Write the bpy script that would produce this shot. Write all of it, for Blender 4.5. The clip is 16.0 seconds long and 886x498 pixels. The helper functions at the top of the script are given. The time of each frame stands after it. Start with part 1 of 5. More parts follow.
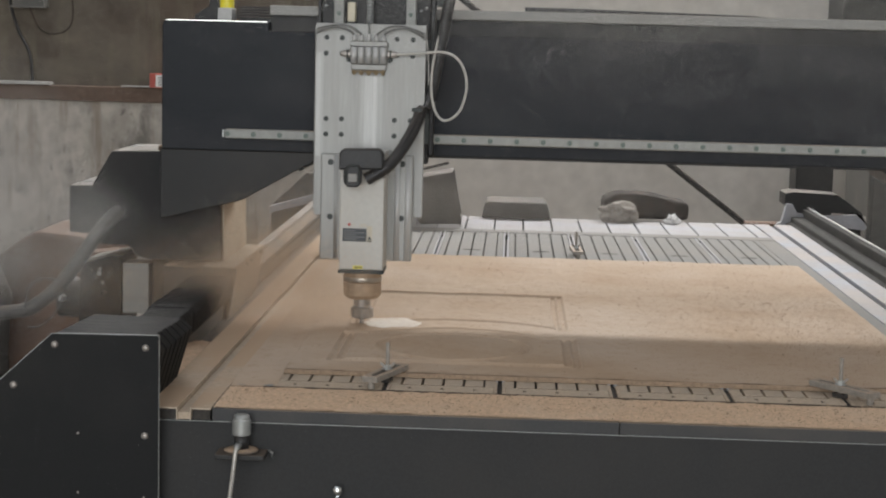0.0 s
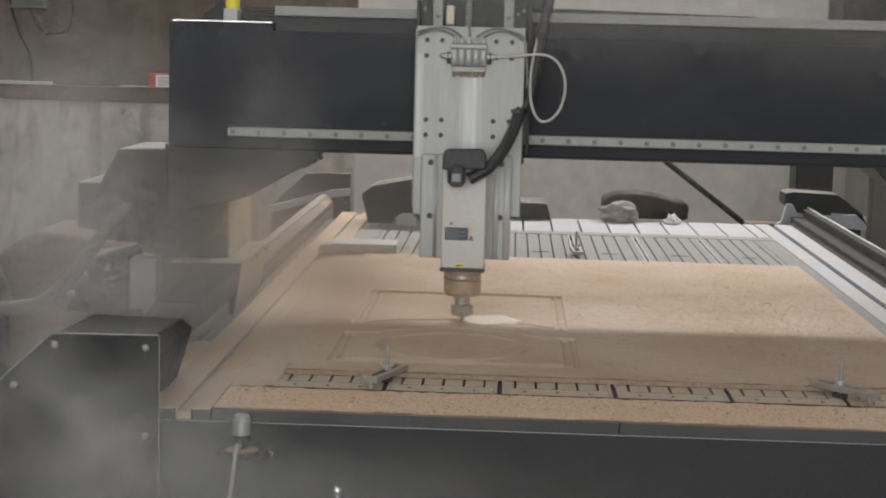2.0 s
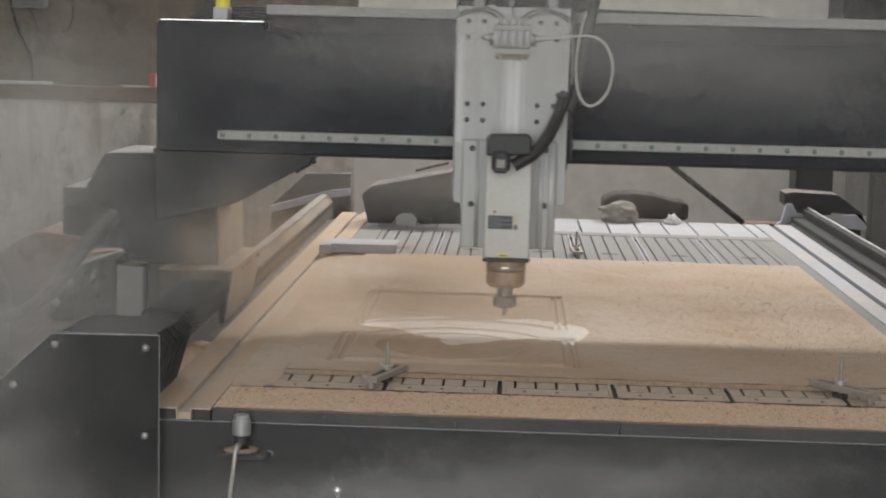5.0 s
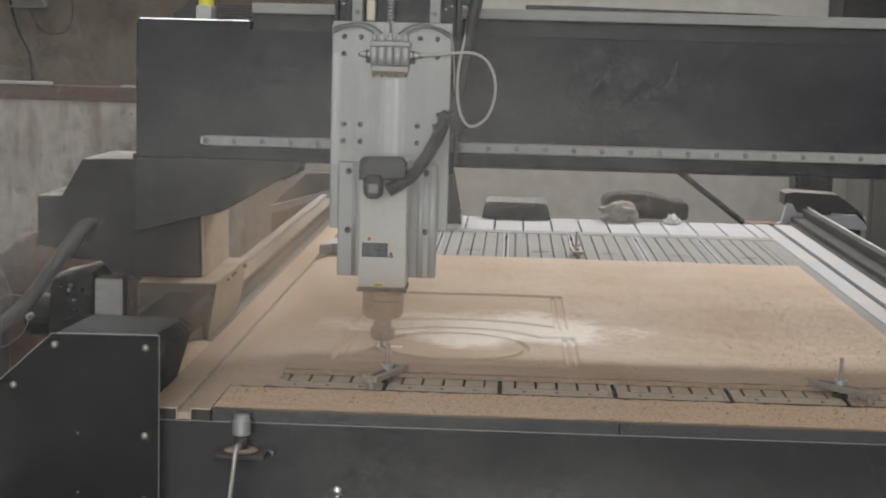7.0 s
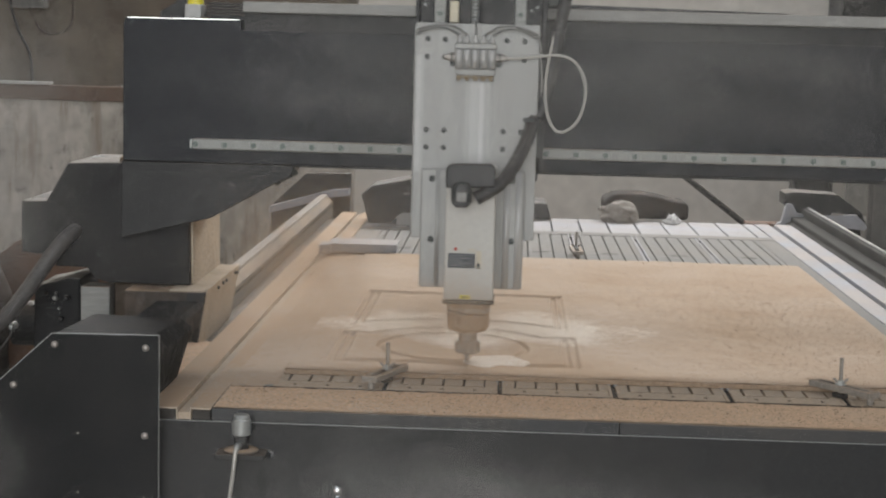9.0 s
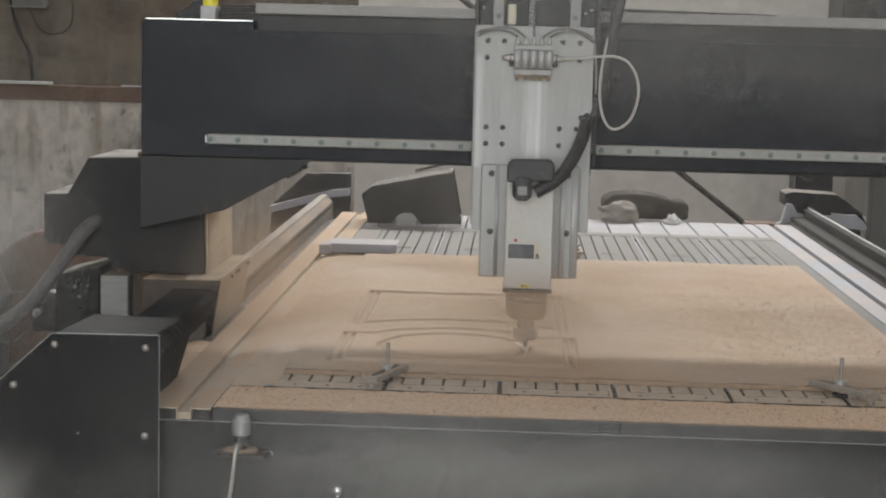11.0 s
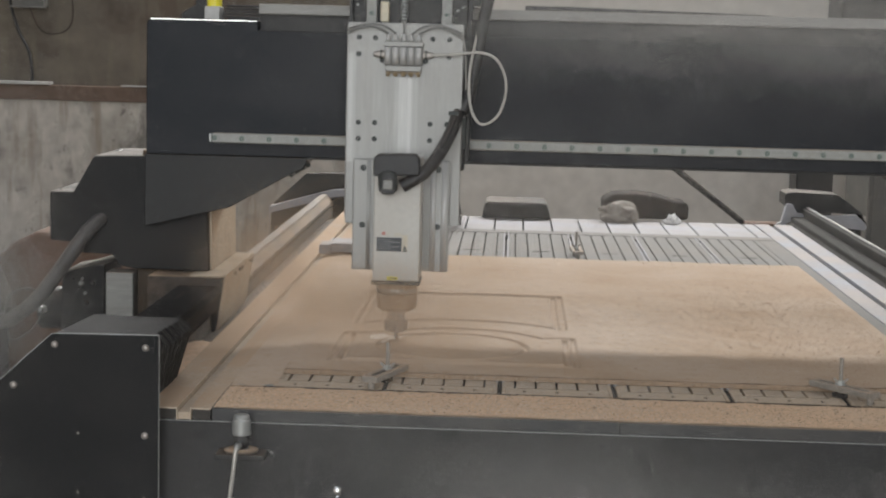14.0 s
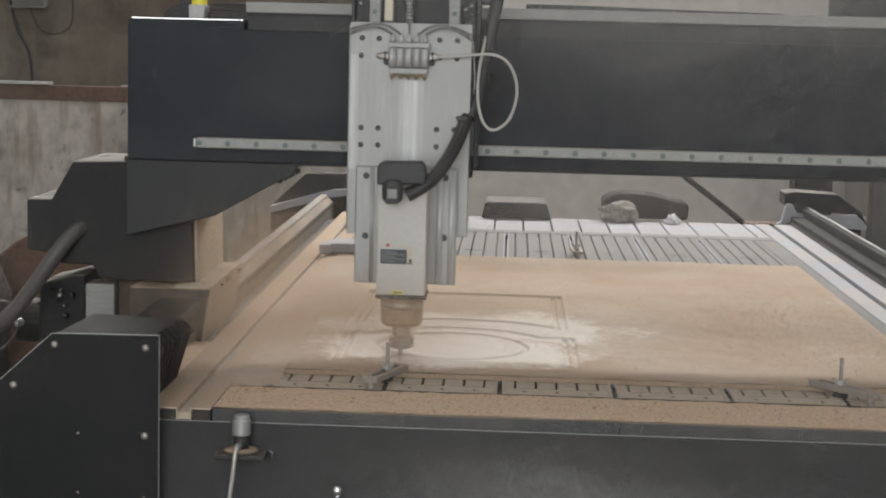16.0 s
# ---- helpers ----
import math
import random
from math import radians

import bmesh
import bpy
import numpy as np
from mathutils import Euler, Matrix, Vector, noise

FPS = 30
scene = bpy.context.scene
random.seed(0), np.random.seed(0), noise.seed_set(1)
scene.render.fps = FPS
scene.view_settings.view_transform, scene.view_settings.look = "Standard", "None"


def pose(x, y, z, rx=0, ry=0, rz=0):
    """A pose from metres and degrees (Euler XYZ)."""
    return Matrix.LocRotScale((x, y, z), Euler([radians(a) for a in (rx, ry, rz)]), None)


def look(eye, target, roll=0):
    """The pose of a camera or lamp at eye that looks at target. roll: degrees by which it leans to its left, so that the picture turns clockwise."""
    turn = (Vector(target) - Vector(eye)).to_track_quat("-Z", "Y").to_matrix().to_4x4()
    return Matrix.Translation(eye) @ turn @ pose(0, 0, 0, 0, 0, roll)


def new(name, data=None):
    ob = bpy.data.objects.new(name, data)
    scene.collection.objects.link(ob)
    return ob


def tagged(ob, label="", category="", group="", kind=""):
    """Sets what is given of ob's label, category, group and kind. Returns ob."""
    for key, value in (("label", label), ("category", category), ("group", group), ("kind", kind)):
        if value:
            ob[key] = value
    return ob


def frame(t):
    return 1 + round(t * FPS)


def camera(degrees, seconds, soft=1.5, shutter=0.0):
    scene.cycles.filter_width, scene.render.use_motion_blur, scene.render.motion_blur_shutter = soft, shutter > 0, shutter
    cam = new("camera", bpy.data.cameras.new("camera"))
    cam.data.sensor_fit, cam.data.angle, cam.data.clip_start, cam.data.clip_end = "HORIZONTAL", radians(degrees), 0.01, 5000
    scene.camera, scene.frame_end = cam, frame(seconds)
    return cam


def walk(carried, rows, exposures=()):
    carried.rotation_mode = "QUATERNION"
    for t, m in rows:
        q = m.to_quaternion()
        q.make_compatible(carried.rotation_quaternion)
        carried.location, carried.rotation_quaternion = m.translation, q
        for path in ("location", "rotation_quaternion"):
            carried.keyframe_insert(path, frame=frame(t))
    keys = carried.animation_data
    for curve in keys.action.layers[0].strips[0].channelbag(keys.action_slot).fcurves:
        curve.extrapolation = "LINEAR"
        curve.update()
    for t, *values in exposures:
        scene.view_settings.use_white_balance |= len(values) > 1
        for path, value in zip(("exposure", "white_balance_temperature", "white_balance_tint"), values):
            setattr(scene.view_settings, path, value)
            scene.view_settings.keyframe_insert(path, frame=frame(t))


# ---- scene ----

# ---------------------------------------------------------------- camera
cam = camera(29.291, 16.0, soft=2.1, shutter=0.8)
EYE = pose(0, 0, 1.4303) @ look((0, 0, 0), (-0.11647, 2.97491, -0.36926), 1.489)
walk(cam, [(0.0, EYE), (16.0, EYE)], exposures=[(0.0, -0.12), (16.0, -0.12)])

# ---------------------------------------------------------------- world and lights
world = bpy.data.worlds.new("sky")
scene.world = world
world.use_nodes = True
sky = world.node_tree.nodes.new("ShaderNodeTexSky")
sky.sky_type, sky.sun_disc = "NISHITA", False
sky.sun_elevation, sky.sun_rotation = radians(30), radians(0)
world.node_tree.links.new(sky.outputs[0], world.node_tree.nodes["Background"].inputs[0])
world.node_tree.nodes["Background"].inputs[1].default_value = 0.1


def area_light(name, eye, target, wide, high, watts, colour):
    data = bpy.data.lights.new(name, "AREA")
    data.shape, data.size, data.size_y, data.energy, data.color = "RECTANGLE", wide, high, watts, colour
    ob = new(name, data)
    ob.matrix_world = look(eye, target)
    return ob


# daylight through the high window band behind the machine
area_light("clerestory_daylight", (0.4, 9.42, 4.25), (0.2, 3.3, 0.8), 8.0, 0.34, 580, (1.0, 0.985, 0.96))
# fill lamp behind the camera, added to brighten what faces it
area_light("gate_daylight", (-0.6, -5.85, 2.6), (0.0, 3.6, 1.2), 5.6, 4.6, 420, (0.97, 0.985, 1.0))
# overhead fill lamp, added to lift the shadows on the bed
area_light("skylight_daylight", (0.0, 1.6, 8.55), (0.0, 1.6, 0.0), 7.6, 5.6, 130, (0.98, 0.99, 1.0))

# ---------------------------------------------------------------- materials


def material(name, colour, rough=0.6, metal=0.0, grain=60.0, vary=0.25, bump=0.15, stain=None, stain_scale=4.0, stain_amount=0.5, stain_edge=(0.46, 0.68),
             dust=0.0, stretch=(1, 1, 1), specular=0.5, random_piece=0.0, dust_colour=(0.50, 0.36, 0.245), streak=None):
    """Two scales of variation, fine relief, stains of another colour, and sawdust settled on what faces up."""
    m = bpy.data.materials.new(name)
    m.use_nodes = True
    n, l = m.node_tree.nodes, m.node_tree.links
    b = n["Principled BSDF"]
    b.inputs["Roughness"].default_value, b.inputs["Metallic"].default_value = rough, metal
    b.inputs["Specular IOR Level"].default_value = specular
    tc = n.new("ShaderNodeTexCoord")
    mp = n.new("ShaderNodeMapping")
    mp.inputs["Scale"].default_value = stretch
    l.new(tc.outputs["Object"], mp.inputs[0])
    fine = n.new("ShaderNodeTexNoise")
    fine.inputs["Scale"].default_value, fine.inputs["Detail"].default_value = grain, 5
    l.new(mp.outputs[0], fine.inputs["Vector"])
    ramp = n.new("ShaderNodeMapRange")
    ramp.inputs[1].default_value, ramp.inputs[2].default_value = 0.3, 0.7
    ramp.inputs[3].default_value, ramp.inputs[4].default_value = 1 - vary, 1 + vary
    l.new(fine.outputs["Fac"], ramp.inputs[0])
    mul = n.new("ShaderNodeMix")
    mul.data_type, mul.blend_type = "RGBA", "MULTIPLY"
    mul.inputs[0].default_value = 1.0
    mul.inputs[6].default_value = (*colour, 1)
    l.new(ramp.outputs[0], mul.inputs[7])
    out = mul.outputs[2]
    big = n.new("ShaderNodeTexNoise")
    big.inputs["Scale"].default_value, big.inputs["Detail"].default_value = stain_scale, 6
    l.new(mp.outputs[0], big.inputs["Vector"])
    if stain:
        sr = n.new("ShaderNodeMapRange")
        sr.inputs[1].default_value, sr.inputs[2].default_value = stain_edge
        sr.inputs[3].default_value, sr.inputs[4].default_value = 0.0, stain_amount
        l.new(big.outputs["Fac"], sr.inputs[0])
        mx = n.new("ShaderNodeMix")
        mx.data_type = "RGBA"
        mx.inputs[7].default_value = (*stain, 1)
        l.new(sr.outputs[0], mx.inputs[0])
        l.new(out, mx.inputs[6])
        out = mx.outputs[2]
    if streak:
        # damp runs down the wall and scuffed patches
        for colour_s, amount, scale, squash, lo, hi in streak:
            ms = n.new("ShaderNodeMapping")
            ms.inputs["Scale"].default_value = squash
            l.new(tc.outputs["Object"], ms.inputs[0])
            ns = n.new("ShaderNodeTexNoise")
            ns.inputs["Scale"].default_value, ns.inputs["Detail"].default_value, ns.inputs["Roughness"].default_value = scale, 8, 0.62
            l.new(ms.outputs[0], ns.inputs["Vector"])
            rs = n.new("ShaderNodeMapRange")
            for k, v in enumerate((lo, hi, 0.0, amount)):
                rs.inputs[k + 1].default_value = v
            l.new(ns.outputs["Fac"], rs.inputs[0])
            xs = n.new("ShaderNodeMix")
            xs.data_type = "RGBA"
            xs.inputs[7].default_value = (*colour_s, 1)
            l.new(rs.outputs[0], xs.inputs[0])
            l.new(out, xs.inputs[6])
            out = xs.outputs[2]
    if random_piece:
        oi = n.new("ShaderNodeObjectInfo")
        rr = n.new("ShaderNodeMapRange")
        rr.inputs[3].default_value, rr.inputs[4].default_value = 1 - random_piece, 1 + random_piece
        l.new(oi.outputs["Random"], rr.inputs[0])
        m2 = n.new("ShaderNodeMix")
        m2.data_type, m2.blend_type = "RGBA", "MULTIPLY"
        m2.inputs[0].default_value = 1.0
        l.new(out, m2.inputs[6])
        l.new(rr.outputs[0], m2.inputs[7])
        out = m2.outputs[2]
    if dust:
        ge = n.new("ShaderNodeNewGeometry")
        sx = n.new("ShaderNodeSeparateXYZ")
        l.new(ge.outputs["Normal"], sx.inputs[0])
        dr = n.new("ShaderNodeMapRange")
        dr.inputs[1].default_value, dr.inputs[2].default_value = 0.3, 0.9
        dr.inputs[3].default_value, dr.inputs[4].default_value = 0.0, dust
        l.new(sx.outputs["Z"], dr.inputs[0])
        br = n.new("ShaderNodeMapRange")
        br.inputs[1].default_value, br.inputs[2].default_value = 0.32, 0.5
        l.new(big.outputs["Fac"], br.inputs[0])
        mm = n.new("ShaderNodeMath")
        mm.operation = "MULTIPLY"
        l.new(dr.outputs[0], mm.inputs[0])
        l.new(br.outputs[0], mm.inputs[1])
        md = n.new("ShaderNodeMix")
        md.data_type = "RGBA"
        md.inputs[7].default_value = (*dust_colour, 1)
        l.new(mm.outputs[0], md.inputs[0])
        l.new(out, md.inputs[6])
        out = md.outputs[2]
        mr = n.new("ShaderNodeMapRange")
        mr.inputs[3].default_value, mr.inputs[4].default_value = rough, 0.95
        l.new(mm.outputs[0], mr.inputs[0])
        l.new(mr.outputs[0], b.inputs["Roughness"])
        if metal:
            me = n.new("ShaderNodeMapRange")
            me.inputs[3].default_value, me.inputs[4].default_value = metal, 0.0
            l.new(mm.outputs[0], me.inputs[0])
            l.new(me.outputs[0], b.inputs["Metallic"])
    l.new(out, b.inputs["Base Color"])
    if bump:
        bp = n.new("ShaderNodeBump")
        bp.inputs["Strength"].default_value, bp.inputs["Distance"].default_value = bump, 0.002
        l.new(fine.outputs["Fac"], bp.inputs["Height"])
        l.new(bp.outputs[0], b.inputs["Normal"])
    return m


BLACK = material("black_powder_coat", (0.019, 0.0195, 0.020), 0.5, specular=0.35, grain=220, vary=0.12, bump=0.12, stain=(0.06, 0.056, 0.052), stain_scale=3, stain_amount=0.35, dust=0.15)
PANEL = material("black_front_panel", (0.014, 0.0145, 0.015), 0.62, grain=260, vary=0.12, bump=0.12, specular=0.18, stain=(0.03, 0.029, 0.027), stain_scale=5, stain_amount=0.4)
BEAM = material("gantry_beam_paint", (0.0120, 0.0142, 0.0190), 0.5, specular=0.22, grain=120, vary=0.14, bump=0.1, stain=(0.05, 0.051, 0.055), stain_scale=4, stain_amount=0.4, stretch=(0.6, 1, 1.4), dust=0.12)
DUSTY = material("dusty_black_paint", (0.065, 0.053, 0.044), 0.8, grain=80, vary=0.25, bump=0.2, stain=(0.15, 0.105, 0.072), stain_scale=5, stain_amount=0.8, dust=0.9)
ALU = material("machined_aluminium", (0.335, 0.335, 0.322), 0.5, 0.4, grain=30, vary=0.07, bump=0.03, stain=(0.29, 0.285, 0.27), stain_scale=5, stain_amount=0.5, stretch=(8, 1, 0.5))
ALU_PLATE = material("bright_aluminium_plate", (0.41, 0.415, 0.445), 0.7, 0.0, specular=0.2, grain=40, vary=0.08, bump=0.04, stain=(0.36, 0.345, 0.33), stain_scale=6, stain_amount=0.5, random_piece=0.06, dust=0.12)
PROFILE = material("dusty_aluminium_profile", (0.37, 0.385, 0.43), 0.65, 0.0, specular=0.25, grain=60, vary=0.1, bump=0.05, stain=(0.5, 0.45, 0.4), stain_scale=5, stain_amount=0.4, dust=0.25)
FRONT = material("black_bed_panel", (0.031, 0.0312, 0.0315), 0.62, grain=260, vary=0.12, bump=0.12, specular=0.3, stain=(0.045, 0.042, 0.039), stain_scale=4, stain_amount=0.5)
LIP = material("dark_grey_lip_paint", (0.038, 0.038, 0.039), 0.55, grain=200, vary=0.12, bump=0.1, stain=(0.10, 0.085, 0.07), stain_scale=6, stain_amount=0.4, dust=0.5)
# dark stand-in for shade in the board grooves; the screws share it
GROOVE_SCREW = material("dark_sealing_cord", (0.045, 0.036, 0.028), 0.85, specular=0.15, grain=150, vary=0.35, bump=0.2, stain=(0.17, 0.125, 0.09), stain_scale=16, stain_amount=0.55)
PROFILE_DUST = material("sawdust_covered_profile", (0.50, 0.41, 0.315), 0.8, 0.0, grain=90, vary=0.2, bump=0.2, dust=0.95)
STEEL = material("ground_steel", (0.40, 0.41, 0.40), 0.42, 0.6, grain=80, vary=0.12, bump=0.04, stain=(0.35, 0.36, 0.33), stain_scale=9, stain_amount=0.4)
RAIL = material("hardened_guide_rail", (0.30, 0.305, 0.29), 0.55, 0.2, grain=60, vary=0.1, bump=0.05, stain=(0.25, 0.245, 0.22), stain_scale=8, stain_amount=0.5, dust=0.5)
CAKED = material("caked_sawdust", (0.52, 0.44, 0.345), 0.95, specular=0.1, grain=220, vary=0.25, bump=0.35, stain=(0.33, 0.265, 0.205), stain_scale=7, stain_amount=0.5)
APRON = material("sawdust_dulled_apron", (0.30, 0.285, 0.265), 0.85, grain=90, vary=0.16, bump=0.2, stain=(0.36, 0.30, 0.245), stain_scale=4, stain_amount=0.5, dust=0.12)
SIDE_GREY = material("dull_grey_steel_side", (0.17, 0.163, 0.152), 0.7, grain=90, vary=0.14, bump=0.12, stain=(0.27, 0.23, 0.19), stain_scale=4, stain_amount=0.5, dust=0.7)
BOLT = material("dark_bolt_oxide", (0.035, 0.04, 0.038), 0.5, 0.3, grain=200, vary=0.2)
GREENCAP = material("grey_green_hole_cap", (0.11, 0.14, 0.125), 0.5, 0.2, grain=200, vary=0.25)
WHITE = material("spindle_enamel", (0.53, 0.52, 0.485), 0.42, grain=90, vary=0.05, bump=0.05, stain=(0.44, 0.40, 0.35), stain_scale=7, stain_amount=0.35)
BRASS = material("stained_brass", (0.42, 0.33, 0.21), 0.42, 0.7, grain=90, vary=0.2)
NUT = material("sawdust_dulled_nut", (0.42, 0.30, 0.20), 0.6, 0.25, grain=80, vary=0.2, stain=(0.28, 0.22, 0.17), stain_scale=20, stain_amount=0.6, bump=0.15)
RING = material("polished_ring_steel", (0.40, 0.365, 0.32), 0.36, 0.8, grain=60, vary=0.1, bump=0.02)
HOLDER = material("tool_holder_steel", (0.36, 0.33, 0.30), 0.45, 0.6, grain=80, vary=0.15)
RUBBER = material("black_rubber", (0.022, 0.022, 0.023), 0.5, grain=150, vary=0.2, bump=0.15, dust=0.06)
HOSE = material("pale_nylon_hose", (0.48, 0.465, 0.43), 0.45, grain=120, vary=0.08)
CONDUIT = material("grey_corrugated_conduit", (0.085, 0.08, 0.076), 0.5, grain=120, vary=0.15, dust=0.2)
BRAID = material("braided_metal_sleeve", (0.52, 0.50, 0.46), 0.45, 0.5, grain=300, vary=0.35, bump=0.4)
MDF_DARK = material("mdf_edge", (0.31, 0.225, 0.155), 0.9, grain=160, vary=0.2, bump=0.2)
SPOIL = material("sawdust_on_spoil_strip", (0.65, 0.462, 0.312), 0.95, grain=130, vary=0.2, bump=0.4, stain=(0.66, 0.51, 0.375), stain_scale=9, stain_amount=0.5)
VACUUM = material("grey_vacuum_board", (0.25, 0.243, 0.232), 0.8, specular=0.2, grain=90, vary=0.08, bump=0.05, stain=(0.30, 0.26, 0.22), stain_scale=4, stain_amount=0.5, random_piece=0.04)
VACUUM_DUSTY = material("sawdust_dulled_vacuum_board", (0.50, 0.40, 0.30), 0.85, grain=110, vary=0.14, bump=0.2, stain=(0.36, 0.31, 0.26), stain_scale=8, stain_amount=0.5)
# near-black for slots and hollows: their shade is put into the colour
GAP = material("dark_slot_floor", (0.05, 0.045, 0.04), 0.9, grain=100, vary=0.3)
PLASTER = material("stained_plaster_wall", (0.42, 0.395, 0.362), 0.9, grain=14, vary=0.2, bump=0.4, stain=(0.23, 0.21, 0.185), stain_edge=(0.50, 0.60), stain_scale=5.0, stain_amount=0.35, stretch=(1.1, 1, 0.85),
                   streak=(((0.10, 0.095, 0.088), 0.75, 2.2, (1.6, 1, 0.7), 0.54, 0.64), ((0.20, 0.155, 0.11), 0.6, 5.0, (2.2, 1, 0.22), 0.53, 0.66), ((0.11, 0.10, 0.09), 0.7, 16.0, (1.3, 1, 0.8), 0.60, 0.68)))
UPPERWALL = material("aged_upper_wall", (0.140, 0.121, 0.099), 0.9, grain=10, vary=0.16, bump=0.4, stain=(0.11, 0.08, 0.062), stain_scale=1.1, stain_amount=0.7,
                     streak=(((0.055, 0.042, 0.034), 0.75, 1.6, (1.2, 1, 1.5), 0.50, 0.66), ((0.20, 0.18, 0.13), 0.55, 4.0, (2.4, 1, 0.2), 0.52, 0.68), ((0.05, 0.04, 0.03), 0.6, 24.0, (1, 1, 1), 0.66, 0.72)))
BAND = material("brown_band_paint", (0.135, 0.093, 0.072), 0.85, grain=30, vary=0.25, bump=0.3, stain=(0.09, 0.065, 0.05), stain_scale=4, stain_amount=0.7)
GREYWALL = material("grey_rear_wall", (0.60, 0.575, 0.54), 0.9, grain=12, vary=0.1, bump=0.3, stain=(0.50, 0.475, 0.44), stain_scale=1.6, stain_amount=0.6)
CONCRETE = material("concrete_floor", (0.20, 0.185, 0.165), 0.85, grain=20, vary=0.2, bump=0.3, stain=(0.32, 0.24, 0.17), stain_scale=1.2, stain_amount=0.6)
CEIL = material("painted_ceiling", (0.5, 0.5, 0.49), 0.9, grain=6, vary=0.1, stain=(0.38, 0.37, 0.35), stain_scale=1, stain_amount=0.5)
KRAFT = material("brown_cardboard", (0.19, 0.115, 0.08), 0.9, grain=60, vary=0.15, bump=0.2, stain=(0.12, 0.08, 0.06), stain_scale=6, stain_amount=0.5)
SACK = material("grey_woven_sack", (0.34, 0.31, 0.275), 0.9, grain=70, vary=0.3, bump=0.6, stain=(0.17, 0.15, 0.13), stain_scale=12, stain_amount=0.7)
DARKBAG = material("dark_plastic_bag", (0.042, 0.037, 0.034), 0.85, specular=0.12, grain=50, vary=0.3, bump=0.5, stain=(0.12, 0.09, 0.075), stain_scale=8, stain_amount=0.6)
PAPER = material("crumpled_white_paper", (0.8, 0.8, 0.79), 0.8, grain=60, vary=0.05, bump=0.3)
GREYBOX = material("pale_grey_enamel", (0.46, 0.46, 0.45), 0.5, grain=90, vary=0.08, stain=(0.33, 0.31, 0.29), stain_scale=12, stain_amount=0.5)
CABINET = material("dark_cabinet_enamel", (0.10, 0.098, 0.093), 0.55, grain=60, vary=0.1, stain=(0.16, 0.145, 0.13), stain_scale=5, stain_amount=0.5)
YELLOW = material("yellow_plastic", (0.75, 0.66, 0.04), 0.35, grain=90, vary=0.05)
CREAM = material("cream_plastic", (0.62, 0.56, 0.42), 0.45, grain=90, vary=0.06)
LABEL = material("nameplate_black", (0.05, 0.055, 0.06), 0.45, 0.2, grain=150, vary=0.15)
LABEL_GREY = material("nameplate_print", (0.16, 0.165, 0.17), 0.5, grain=150, vary=0.1)
REDMARK = material("red_print", (0.42, 0.09, 0.07), 0.6, grain=150, vary=0.15)
STICKER = material("pale_sticker", (0.55, 0.50, 0.40), 0.6, grain=150, vary=0.1)
SPARK = material("polished_chrome", (0.75, 0.75, 0.74), 0.15, 1.0, grain=60, vary=0.05, bump=0)
BELLOWS = material("bellows_cloth", (0.014, 0.014, 0.0145), 0.68, specular=0.18, grain=150, vary=0.2, bump=0.15, stain=(0.04, 0.038, 0.035), stain_scale=14, stain_amount=0.4)
RAIL_DARK = material("oiled_black_rail", (0.060, 0.058, 0.055), 0.85, 0.0, specular=0.12, grain=90, vary=0.2, stain=(0.08, 0.075, 0.07), stain_scale=6, stain_amount=0.5)
CHIP = material("wood_chips", (0.35, 0.245, 0.165), 0.9, grain=200, vary=0.4)
HAZE = material("airborne_wood_dust", (0.575, 0.56, 0.535), 1.0, grain=4, vary=0.1, bump=0, specular=0.0)
HAZE_WARM = material("airborne_warm_dust", (0.60, 0.46, 0.335), 1.0, grain=4, vary=0.1, bump=0, specular=0.0)


